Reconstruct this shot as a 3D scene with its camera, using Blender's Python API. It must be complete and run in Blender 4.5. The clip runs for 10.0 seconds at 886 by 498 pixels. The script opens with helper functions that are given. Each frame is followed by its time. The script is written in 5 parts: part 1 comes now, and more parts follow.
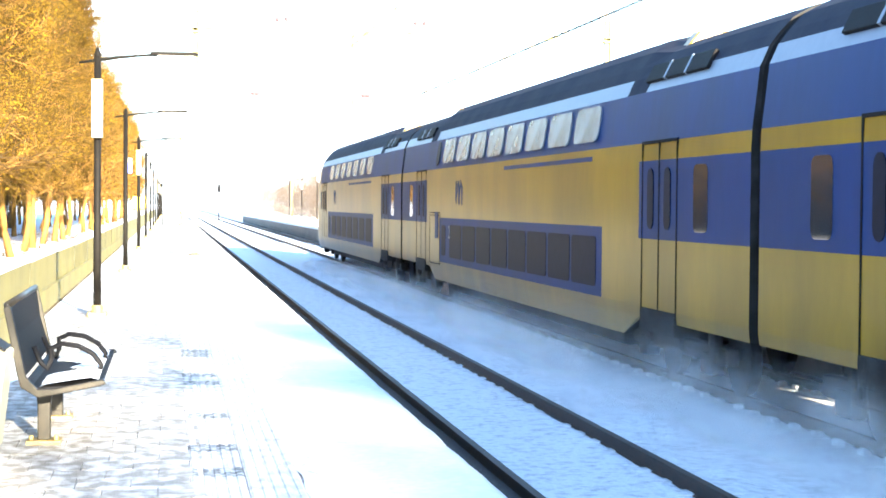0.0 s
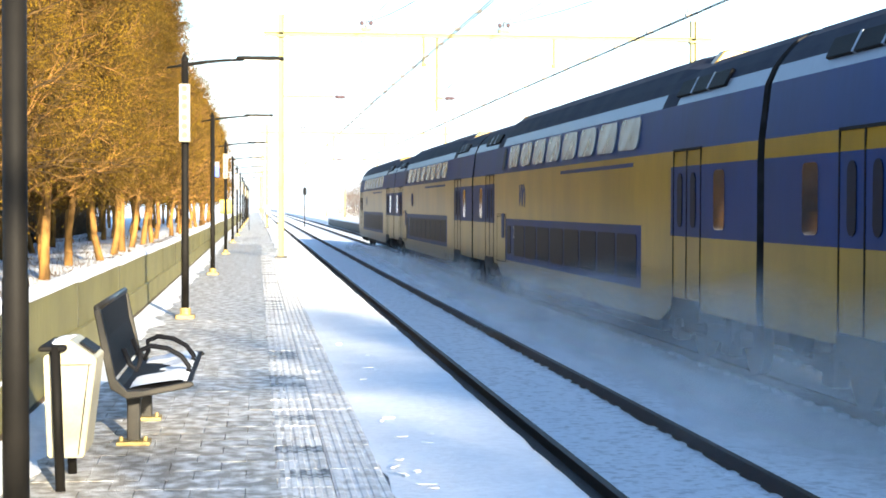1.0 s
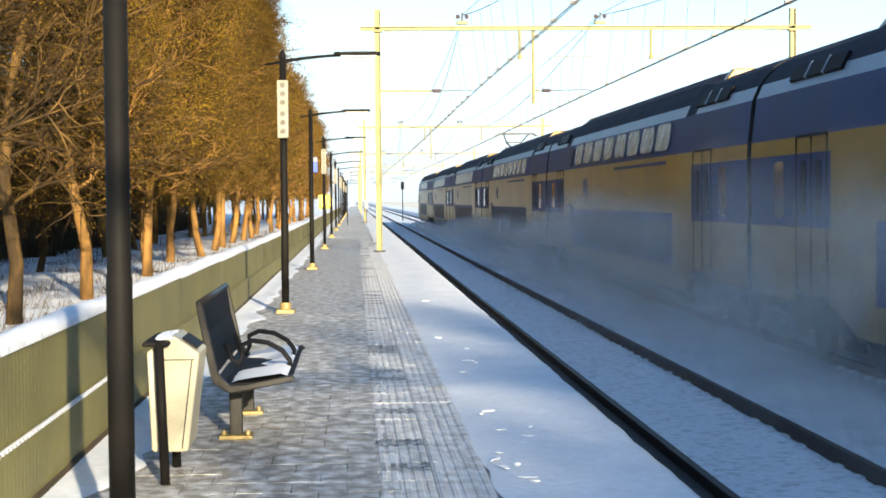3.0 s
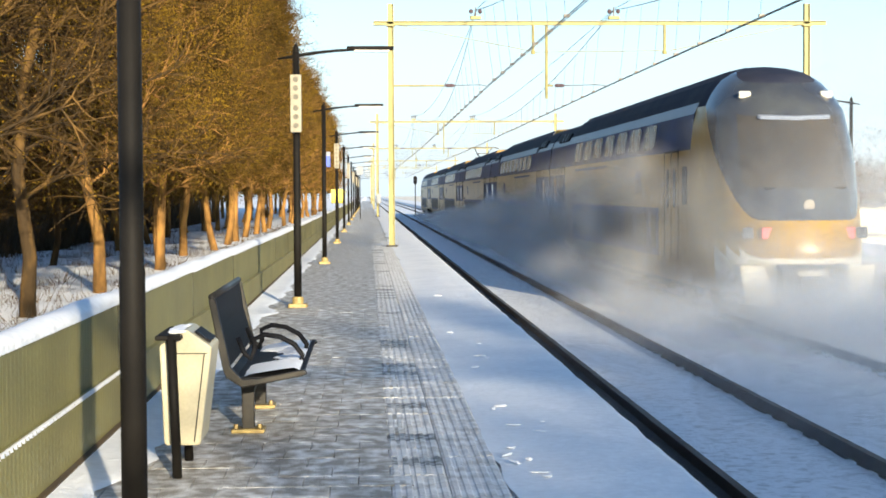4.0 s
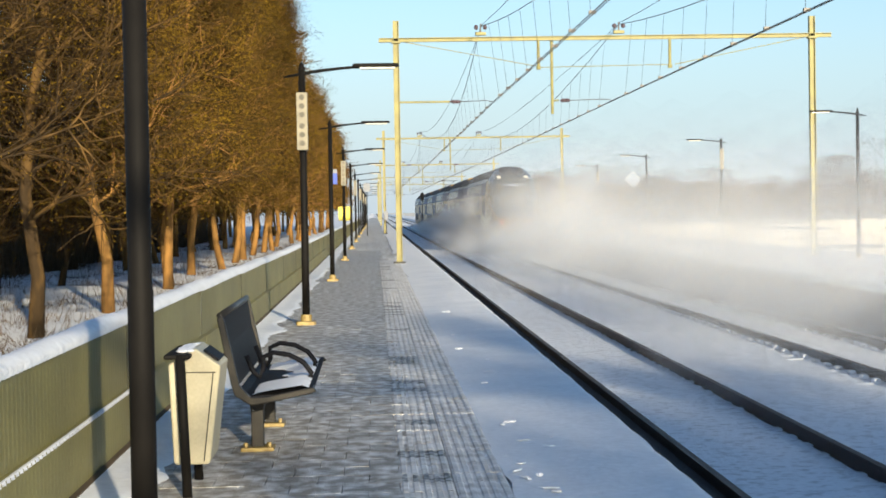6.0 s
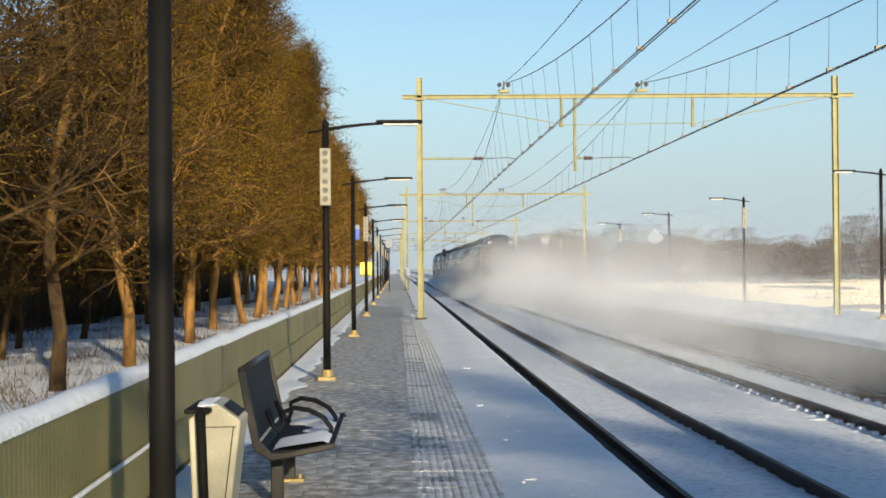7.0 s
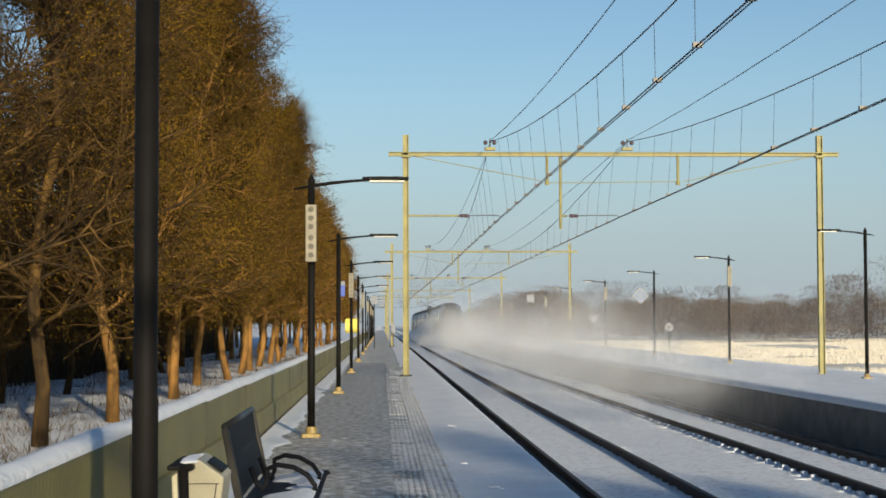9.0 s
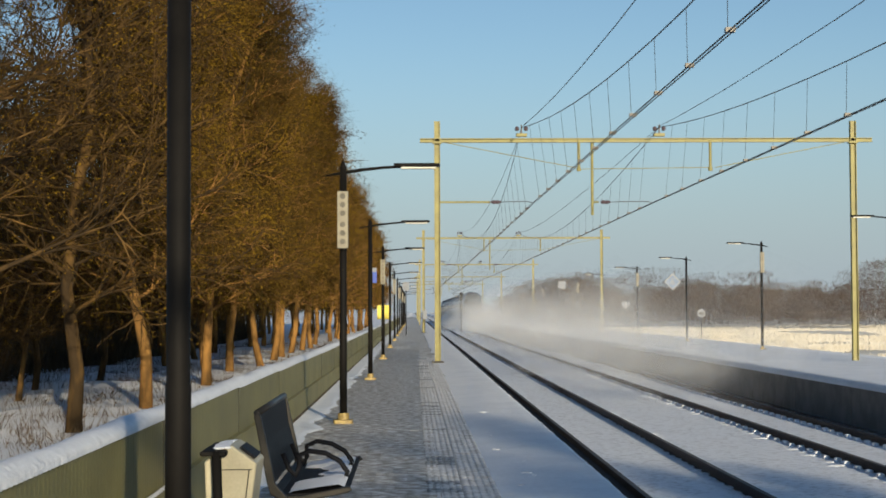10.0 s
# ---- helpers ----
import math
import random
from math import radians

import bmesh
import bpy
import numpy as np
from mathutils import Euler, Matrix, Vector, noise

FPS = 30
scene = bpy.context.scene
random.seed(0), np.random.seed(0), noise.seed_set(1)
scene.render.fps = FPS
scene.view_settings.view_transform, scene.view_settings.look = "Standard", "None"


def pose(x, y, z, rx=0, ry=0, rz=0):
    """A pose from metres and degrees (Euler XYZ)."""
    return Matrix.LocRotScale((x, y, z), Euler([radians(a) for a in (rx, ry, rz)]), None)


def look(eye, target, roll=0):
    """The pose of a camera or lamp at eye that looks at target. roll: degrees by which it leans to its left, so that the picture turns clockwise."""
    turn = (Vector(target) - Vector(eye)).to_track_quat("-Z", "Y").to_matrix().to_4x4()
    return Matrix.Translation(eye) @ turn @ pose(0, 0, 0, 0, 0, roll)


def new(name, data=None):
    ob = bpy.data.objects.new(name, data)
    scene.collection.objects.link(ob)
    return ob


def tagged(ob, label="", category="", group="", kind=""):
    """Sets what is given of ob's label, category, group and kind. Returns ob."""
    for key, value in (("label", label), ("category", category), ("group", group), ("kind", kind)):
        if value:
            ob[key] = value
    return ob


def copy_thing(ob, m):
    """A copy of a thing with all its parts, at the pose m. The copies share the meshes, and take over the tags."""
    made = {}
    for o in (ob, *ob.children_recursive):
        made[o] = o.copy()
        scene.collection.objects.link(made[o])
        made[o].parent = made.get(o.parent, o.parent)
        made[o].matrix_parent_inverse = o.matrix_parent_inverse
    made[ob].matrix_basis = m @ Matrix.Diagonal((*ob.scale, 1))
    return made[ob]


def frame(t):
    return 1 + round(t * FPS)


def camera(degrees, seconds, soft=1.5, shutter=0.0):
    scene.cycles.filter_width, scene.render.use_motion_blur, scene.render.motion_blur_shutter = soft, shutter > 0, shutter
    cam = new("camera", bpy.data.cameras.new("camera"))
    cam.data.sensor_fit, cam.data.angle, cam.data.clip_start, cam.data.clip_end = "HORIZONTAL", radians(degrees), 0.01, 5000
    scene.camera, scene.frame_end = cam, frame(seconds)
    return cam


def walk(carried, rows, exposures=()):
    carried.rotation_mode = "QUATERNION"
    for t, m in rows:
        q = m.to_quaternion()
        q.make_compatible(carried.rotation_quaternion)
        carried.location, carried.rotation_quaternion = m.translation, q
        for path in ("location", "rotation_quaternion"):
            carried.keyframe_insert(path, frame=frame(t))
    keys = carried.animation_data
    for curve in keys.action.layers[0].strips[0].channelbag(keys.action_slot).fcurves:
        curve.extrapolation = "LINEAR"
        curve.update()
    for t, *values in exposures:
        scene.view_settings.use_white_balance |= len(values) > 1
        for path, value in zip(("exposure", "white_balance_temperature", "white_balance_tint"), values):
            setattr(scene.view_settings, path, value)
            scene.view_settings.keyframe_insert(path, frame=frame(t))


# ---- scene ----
import itertools

cam = camera(30.865, 10.0, soft=1.8)
EYE = (0.0, 0.0, 1.5)
# seconds, heading to the right of the line, tilt up, lean
TURNS = [(0.0, 9.67, -1.58, 0.45), (0.5, 7.37, -1.37, 0.33), (1.0, 6.64, -1.52, 0.18), (1.5, 5.66, -1.90, -0.40),
         (2.0, 4.50, -1.72, -0.31), (2.5, 3.60, -1.76, -0.11), (2.7, 3.44, -1.71, -0.35), (3.8, 2.60, -1.95, -0.42), (4.0, 2.69, -1.94, -0.32),
         (4.5, 3.59, -1.81, 0.52), (5.0, 2.91, -1.64, -0.63), (5.2, 2.67, -1.65, -0.95), (6.3, 2.24, -0.90, -0.80), (6.5, 2.15, -0.12, -0.38), (7.0, 1.67, 0.66, -0.48),
         (7.5, 0.94, 0.90, -1.26), (8.0, 2.14, 2.46, 0.27), (8.5, 2.31, 2.52, 0.27), (9.0, 2.20, 2.69, -0.17),
         (9.5, 2.00, 2.44, -0.27), (10.0, 1.07, 2.21, -0.21)]


def aim(yaw, tilt, lean):
    a, b = radians(yaw), radians(tilt)
    way = Vector((math.sin(a) * math.cos(b), math.cos(a) * math.cos(b), math.sin(b)))
    return look(EYE, Vector(EYE) + way * 10, lean)


walk(cam, [(t, aim(a, b, c)) for t, a, b, c in TURNS],
     exposures=[(t, e + 0.13, 5850, 8) for t, e in ((0.0, 3.2), (0.4, 2.75), (0.8, 2.28), (1.2, 2.05), (1.5, 1.88), (2.0, 1.67), (2.7, 1.45), (4.0, 1.2),
                                             (5.2, 0.92), (6.5, 0.58), (7.5, 0.33), (8.5, 0.13), (9.3, 0.10), (10.0, 0.03))])

# ---- sky and sun: a low winter sun behind the camera, a little to the right
SUN_ELEV, SUN_SIDE = radians(12.0), 0.235
SUN_DIR = Vector((SUN_SIDE, -1.0, 0.0)).normalized() * math.cos(SUN_ELEV) + Vector((0, 0, math.sin(SUN_ELEV)))
world = bpy.data.worlds.new("sky")
world.use_nodes = True
scene.world = world
wn = world.node_tree
sky = wn.nodes.new("ShaderNodeTexSky")
sky.sky_type, sky.sun_disc = "NISHITA", False
sky.sun_elevation, sky.sun_rotation = SUN_ELEV, math.atan2(SUN_DIR.x, SUN_DIR.y)
sky.air_density, sky.dust_density, sky.ozone_density = 1.0, 0.3, 1.8
co = wn.nodes.new("ShaderNodeTexCoord")
sep = wn.nodes.new("ShaderNodeSeparateXYZ")
wn.links.new(co.outputs["Generated"], sep.inputs[0])
low = wn.nodes.new("ShaderNodeMapRange")
low.interpolation_type, low.clamp = "SMOOTHERSTEP", True
low.inputs[1].default_value, low.inputs[2].default_value, low.inputs[3].default_value, low.inputs[4].default_value = -0.02, 0.20, 0.85, 0.0
wn.links.new(sep.outputs["Z"], low.inputs[0])
veil = wn.nodes.new("ShaderNodeMix")
veil.data_type = "RGBA"
veil.inputs[7].default_value = (3.6, 4.15, 4.65, 1)      # pale frost haze low over the land, all round
wn.links.new(low.outputs[0], veil.inputs[0])
wn.links.new(sky.outputs[0], veil.inputs[6])
wn.links.new(veil.outputs[2], wn.nodes["Background"].inputs[0])
wn.nodes["Background"].inputs[1].default_value = 0.089
sun = new("sun", bpy.data.lights.new("sun", "SUN"))
sun.data.energy, sun.data.angle, sun.data.color = 5.0, radians(0.6), (1.0, 0.80, 0.52)
sun.matrix_world = look(SUN_DIR * 50, (0, 0, 0))
scene.cycles.transparent_max_bounces = 512


# ---- materials
def material(name, colour, rough=0.6, metal=0.0, second=None, scale=6.0, mix=0.5, bump=0.2, fine=60.0, spec=0.5, stretch=(1, 1, 1),
             own=0.0, lo=0.35, hi=0.65, still=False):
    m = bpy.data.materials.new(name)
    m.use_nodes = True
    t = m.node_tree
    n, l = t.nodes, t.links
    b = n["Principled BSDF"]
    b.inputs["Roughness"].default_value, b.inputs["Metallic"].default_value = rough, metal
    b.inputs["Specular IOR Level"].default_value = spec
    co = n.new("ShaderNodeTexCoord")
    mp = n.new("ShaderNodeMapping")
    mp.inputs["Scale"].default_value = stretch
    geo = n.new("ShaderNodeNewGeometry")
    l.new(geo.outputs["Position"] if still else co.outputs["Object"], mp.inputs[0])
    a = n.new("ShaderNodeTexNoise")
    a.inputs["Scale"].default_value, a.inputs["Detail"].default_value = scale, 6
    f = n.new("ShaderNodeTexNoise")
    f.inputs["Scale"].default_value, f.inputs["Detail"].default_value = fine, 4
    for q in (a, f):
        l.new(mp.outputs[0], q.inputs[0])
    ramp = n.new("ShaderNodeMapRange")
    ramp.inputs[1].default_value, ramp.inputs[2].default_value = lo, hi
    ramp.inputs[4].default_value = mix * 2 if second else mix
    ramp.clamp = True
    l.new(a.outputs[0], ramp.inputs[0])
    c = n.new("ShaderNodeMix")
    c.data_type = "RGBA"
    c.inputs[6].default_value = (*colour, 1)
    c.inputs[7].default_value = (*(second or [v * 0.6 for v in colour]), 1)
    l.new(ramp.outputs[0], c.inputs[0])
    last = c.outputs[2]
    hs = n.new("ShaderNodeHueSaturation")
    g = n.new("ShaderNodeMapRange")
    g.inputs[3].default_value, g.inputs[4].default_value = 0.86, 1.14
    l.new(f.outputs[0], g.inputs[0])
    l.new(g.outputs[0], hs.inputs["Value"])
    l.new(last, hs.inputs["Color"])
    last = hs.outputs[0]
    if own:
        info = n.new("ShaderNodeObjectInfo")
        r = n.new("ShaderNodeMapRange")
        r.inputs[3].default_value, r.inputs[4].default_value = 1 - own, 1 + own
        l.new(info.outputs["Random"], r.inputs[0])
        h2 = n.new("ShaderNodeHueSaturation")
        l.new(r.outputs[0], h2.inputs["Value"])
        l.new(last, h2.inputs["Color"])
        last = h2.outputs[0]
    l.new(last, b.inputs["Base Color"])
    if bump:
        bp = n.new("ShaderNodeBump")
        bp.inputs["Strength"].default_value, bp.inputs["Distance"].default_value = bump, 0.02
        l.new(f.outputs[0], bp.inputs["Height"])
        l.new(bp.outputs[0], b.inputs["Normal"])
    return m


SNOW = material("snow", (0.84, 0.86, 0.90), 0.75, second=(0.72, 0.75, 0.80), scale=1.3, mix=0.35, bump=0.5, fine=16, spec=0.25, still=True)
# field snow tinted cream: warm sunlight is put into the colour
SUNFIELD = material("sunlit_field_snow", (0.83, 0.79, 0.70), 0.85, second=(0.50, 0.43, 0.29), scale=0.35, mix=0.35, bump=0.3, fine=4, spec=0.2, lo=0.48, hi=0.7, still=True)
BED = material("ballast_snow", (0.80, 0.83, 0.88), 0.8, second=(0.42, 0.43, 0.45), scale=9, mix=0.35, bump=0.9, fine=22, spec=0.2, lo=0.5, hi=0.7, still=True)
PAVER = material("paver", (0.24, 0.225, 0.20), 0.55, second=(0.66, 0.67, 0.69), scale=9.0, mix=0.47, bump=0.7, fine=60, own=0.10, lo=0.42, hi=0.66, stretch=(1.0, 0.8, 1), still=True)
JOINT = material("joint_snow", (0.20, 0.19, 0.17), 0.8, second=(0.66, 0.68, 0.70), scale=9.0, mix=0.47, bump=0.4, fine=30, lo=0.36, hi=0.58, stretch=(1.0, 0.6, 1), still=True)
GUIDE = material("guide_tile", (0.40, 0.39, 0.375), 0.65, second=(0.72, 0.73, 0.75), scale=7.0, mix=0.47, bump=0.4, fine=50, lo=0.30, hi=0.62, still=True)
DARKTILE = material("dark_tile", (0.075, 0.073, 0.07), 0.5, second=(0.55, 0.57, 0.60), scale=14, mix=0.4, bump=0.5, fine=60, lo=0.42, hi=0.62, still=True)
CONCRETE = material("concrete", (0.19, 0.18, 0.17), 0.8, second=(0.12, 0.115, 0.11), scale=2.0, bump=0.4, fine=30, still=True)
RAILSIDE = material("rail_steel", (0.030, 0.025, 0.022), 0.65, 0.2, second=(0.05, 0.03, 0.02), scale=12, bump=0.3)
OLIVE = material("olive_steel", (0.20, 0.183, 0.062), 0.55, second=(0.15, 0.138, 0.05), scale=1.2, bump=0.12, fine=25, own=0.07, still=True)
OLIVE_DARK = material("panel_gap", (0.035, 0.035, 0.02), 0.7)
POLE = material("lamp_post_paint", (0.006, 0.0055, 0.005), 0.65, 0.0, second=(0.010, 0.009, 0.008), scale=4, bump=0.05, spec=0.12)
FOOT = material("foot_steel", (0.34, 0.26, 0.09), 0.5, 0.2, second=(0.22, 0.16, 0.06), scale=20, bump=0.2)
GLASSLENS = material("lamp_lens", (0.75, 0.72, 0.62), 0.25, bump=0)
SPEAKER = material("speaker_grey", (0.27, 0.245, 0.17), 0.5, second=(0.21, 0.19, 0.135), scale=8, bump=0.05)
# dark dirty stones, with the platform edges' shade put into their colour
SHADEGRAVEL = material("shaded_ballast", (0.045, 0.042, 0.04), 0.85, second=(0.10, 0.10, 0.105), scale=30, mix=0.4, bump=1.0, fine=40, still=True)
SPEAKERHOLE = material("speaker_mesh", (0.16, 0.15, 0.12), 0.7, bump=0.5, fine=200)
PORTAL = material("portal_paint", (0.29, 0.265, 0.085), 0.55, second=(0.22, 0.20, 0.07), scale=3, bump=0.08, fine=40)
WIRE = material("wire", (0.10, 0.095, 0.09), 0.5, 0.7, bump=0)
INSUL = material("insulator", (0.10, 0.07, 0.08), 0.3, bump=0)
BENCHDARK = material("bench_steel", (0.008, 0.009, 0.012), 0.6, 0.0, second=(0.014, 0.014, 0.017), scale=12, bump=0.1, spec=0.08)
BENCHFRAME = material("bench_frame", (0.017, 0.016, 0.014), 0.45, 0.1, second=(0.028, 0.025, 0.02), scale=9, bump=0.05, spec=0.3)
BINPAINT = material("bin_paint", (0.50, 0.46, 0.32), 0.45, second=(0.42, 0.38, 0.26), scale=5, bump=0.05)
# bark colour carries the orange of low sunlight on the trunks
BARK = material("bark", (0.34, 0.18, 0.05), 0.9, second=(0.07, 0.042, 0.018), scale=4, mix=0.45, bump=1.0, fine=24, stretch=(1, 1, 0.3), spec=0.1)
TWIG = material("twig", (0.072, 0.043, 0.010), 0.85, second=(0.035, 0.024, 0.008), scale=0.7, bump=0, own=0.18, spec=0.1)
CATKIN = material("dry_leaf", (0.21, 0.127, 0.008), 0.85, second=(0.09, 0.053, 0.007), scale=0.8, mix=0.6, bump=0, own=0.22, spec=0.1)
# greyer and paler than the near twigs: distance haze put into the colour
FARWOOD = material("hazy_far_twig", (0.135, 0.105, 0.085), 0.9, second=(0.10, 0.085, 0.075), scale=0.08, bump=0, spec=0.1)
SCRUB = material("scrub", (0.045, 0.03, 0.014), 0.9, second=(0.09, 0.06, 0.027), scale=1, bump=0)
# cream of the added field blades, chosen to look sunlit
SUNSTRAW = material("sunlit_straw", (0.56, 0.51, 0.41), 0.9, second=(0.64, 0.61, 0.55), scale=0.3, mix=0.5, bump=0, spec=0.1)
YELLOW = material("train_yellow", (0.32, 0.185, 0.009), 0.30, second=(0.22, 0.13, 0.012), scale=0.8, mix=0.5, bump=0.03, fine=6, stretch=(1, 1, 0.35), spec=0.3)
BLUE = material("train_blue", (0.010, 0.037, 0.155), 0.45, second=(0.013, 0.036, 0.115), scale=0.8, mix=0.5, bump=0.03, fine=6, stretch=(1, 1, 0.35), spec=0.10)
PALE = material("train_pale", (0.17, 0.20, 0.27), 0.42, second=(0.16, 0.195, 0.26), scale=0.9, mix=0.4, bump=0.02, fine=8, spec=0.3)
ROOF = material("train_roof", (0.018, 0.022, 0.042), 0.8, second=(0.03, 0.033, 0.05), scale=1.2, bump=0.08, fine=12, spec=0.12)
UNDER = material("train_under", (0.010, 0.010, 0.011), 0.7, second=(0.035, 0.035, 0.038), scale=4, mix=0.35, bump=0.3, spec=0.2)
RUBBER = material("gangway_rubber", (0.005, 0.005, 0.007), 0.7, bump=0.1, spec=0.15)
PANE = material("train_pane", (0.035, 0.04, 0.05), 0.06, bump=0, spec=0.8)
DARKPANE = material("tinted_pane", (0.008, 0.013, 0.028), 0.45, bump=0, spec=0.06)
MASK = material("cab_mask", (0.03, 0.035, 0.05), 0.18, second=(0.05, 0.055, 0.06), scale=1.5, bump=0.0, spec=0.6)
# the windscreen's brown tint paints what the glass reflects
SCREEN = material("windscreen", (0.050, 0.042, 0.032), 0.12, second=(0.03, 0.028, 0.026), scale=1.1, bump=0.0, spec=0.6)
WHITE = material("white_paint", (0.24, 0.255, 0.28), 0.6, second=(0.20, 0.215, 0.25), scale=5, bump=0)
# darker bark and twigs for the bare trees: crown shade put into the colour
SHADEBARK = material("shaded_bark", (0.165, 0.096, 0.030), 0.9, second=(0.045, 0.03, 0.015), scale=3, mix=0.7, bump=1.0, fine=24, stretch=(1, 1, 0.3), spec=0.1)
SHADETWIG = material("shaded_twig", (0.055, 0.032, 0.009), 0.85, second=(0.035, 0.022, 0.008), scale=0.7, bump=0, own=0.18, spec=0.1)
# upper panes: pale and grey tones paint the reflected sky and trees
SKYPANE = material("upper_pane", (0.21, 0.245, 0.30), 0.25, second=(0.10, 0.10, 0.105), scale=1.6, mix=0.5, bump=0.0, spec=0.35)
SIGNBLUE = material("sign_blue", (0.03, 0.08, 0.45), 0.4, bump=0)
SIGNYEL = material("sign_yellow", (0.75, 0.62, 0.05), 0.4, bump=0)
CAKED = material("caked_snow", (0.66, 0.65, 0.60), 0.8, second=(0.34, 0.29, 0.17), scale=2.4, mix=0.45, bump=0.6, fine=18, spec=0.2)
REDGLASS = material("tail_lens", (0.5, 0.06, 0.06), 0.2, bump=0)


def powder_material(name, alpha):
    m = bpy.data.materials.new(name)
    m.use_nodes = True
    t = m.node_tree
    n, l = t.nodes, t.links
    n.remove(n["Principled BSDF"])
    d, tr, add = n.new("ShaderNodeBsdfDiffuse"), n.new("ShaderNodeBsdfTranslucent"), n.new("ShaderNodeMixShader")
    for q in (d, tr):
        q.inputs["Color"].default_value = (0.97, 0.98, 0.99, 1)
    tp, mx = n.new("ShaderNodeBsdfTransparent"), n.new("ShaderNodeMixShader")
    l.new(d.outputs[0], add.inputs[1])
    l.new(tr.outputs[0], add.inputs[2])
    mx.inputs[0].default_value = alpha
    l.new(tp.outputs[0], mx.inputs[1])
    l.new(add.outputs[0], mx.inputs[2])
    l.new(mx.outputs[0], n["Material Output"].inputs[0])
    return m


POWDER = powder_material("snow_powder", 0.014)
HAZE = powder_material("snow_haze", 0.022)
VEIL = powder_material("snow_veil", 0.0105)


# ---- mesh helpers
def bm_object(name, bm, mats, parent=None, label="", smooth=False):
    me = bpy.data.meshes.new(name)
    bm.to_mesh(me)
    bm.free()
    for m in mats if isinstance(mats, (list, tuple)) else [mats]:
        me.materials.append(m)
    if smooth:
        for p in me.polygons:
            p.use_smooth = True
    ob = new(name, me)
    if parent:
        ob.parent = parent
    return tagged(ob, label)


def part(name, bm, mats, parent, label="", smooth=False):
    return bm_object(name, bm, mats, parent, label, smooth)


def again(name, ob, parent, m, label=""):
    """One more part on the same mesh."""
    o = new(name, ob.data)
    o.parent, o.matrix_basis = parent, m
    return tagged(o, label)


def thing(name, label, category, group="", kind="", at=None):
    ob = tagged(new(name), label, category, group, kind)
    ob.empty_display_size = 0.1
    if at is not None:
        ob.matrix_basis = at
    return ob


def box(bm, x0, x1, y0, y1, z0, z1, bevel=0.0, mat=0):
    r = bmesh.ops.create_cube(bm, size=1.0, matrix=Matrix.Translation(((x0 + x1) / 2, (y0 + y1) / 2, (z0 + z1) / 2)) @ Matrix.Diagonal((x1 - x0, y1 - y0, z1 - z0, 1)))
    vs = r["verts"]
    fs = {f for v in vs for f in v.link_faces}
    for f in fs:
        f.material_index = mat
    if bevel:
        es = list({e for v in vs for e in v.link_edges})
        bmesh.ops.bevel(bm, geom=es, offset=bevel, segments=2, profile=0.5, affect="EDGES")
    return bm


def solid(x0, x1, y0, y1, z0, z1, bevel=0.0):
    return box(bmesh.new(), x0, x1, y0, y1, z0, z1, bevel)


def tube(bm, pts, radii, sides=8, cap=True, mat=0):
    """A tube through pts with a radius at each."""
    rings = []
    pts = [Vector(p) for p in pts]
    side = None
    for i, p in enumerate(pts):
        d = (pts[min(i + 1, len(pts) - 1)] - pts[max(i - 1, 0)]).normalized()
        if side is None:
            side = d.orthogonal().normalized()
        side = (side - d * side.dot(d)).normalized()
        up = d.cross(side)
        rings.append([bm.verts.new(p + (side * math.cos(a) + up * math.sin(a)) * radii[i])
                      for a in (2 * math.pi * (k + 0.5) / sides for k in range(sides))])
    for a, b in zip(rings, rings[1:]):
        for k in range(sides):
            f = bm.faces.new((a[k], a[(k + 1) % sides], b[(k + 1) % sides], b[k]))
            f.material_index = mat
    if cap:
        bm.faces.new(rings[0][::-1]).material_index = mat
        bm.faces.new(rings[-1]).material_index = mat
    return bm


def tubed(pts, radii, sides=8):
    if not isinstance(radii, (list, tuple)):
        radii = [radii] * len(pts)
    return tube(bmesh.new(), pts, radii, sides)


def prism(outline, depth, axis="y", bevel=0.0):
    """A plate cut to an outline (u, v): u, v run along the two axes other than axis; it is centred on the plane."""
    bm = bmesh.new()
    put = {"y": lambda u, v, w: (u, w, v), "x": lambda u, v, w: (w, u, v), "z": lambda u, v, w: (u, v, w)}[axis]
    a = [bm.verts.new(put(u, v, -depth / 2)) for u, v in outline]
    b = [bm.verts.new(put(u, v, depth / 2)) for u, v in outline]
    n = len(a)
    bm.faces.new(a)
    bm.faces.new(b[::-1])
    for i in range(n):
        bm.faces.new((a[i], b[i], b[(i + 1) % n], a[(i + 1) % n]))
    bmesh.ops.recalc_face_normals(bm, faces=bm.faces)
    if bevel:
        bmesh.ops.bevel(bm, geom=list(bm.edges), offset=bevel, segments=2, profile=0.5, affect="EDGES")
    return bm


def rounded(w, h, r, seg=4):
    pts = []
    for cx, cy, a0 in ((w / 2 - r, h / 2 - r, 0), (-w / 2 + r, h / 2 - r, 90), (-w / 2 + r, -h / 2 + r, 180), (w / 2 - r, -h / 2 + r, 270)):
        for k in range(seg + 1):
            a = radians(a0 + 90 * k / seg)
            pts.append((cx + r * math.cos(a), cy + r * math.sin(a)))
    return pts

# ---- the large structure
RAIL_Z, BED_Z = -0.78, -0.93
NEAR, FAR = 3.62, 7.62          # centres of the two tracks
EDGE, FAR_EDGE = 1.705, 9.15     # platform edges
WALL_X = -1.66


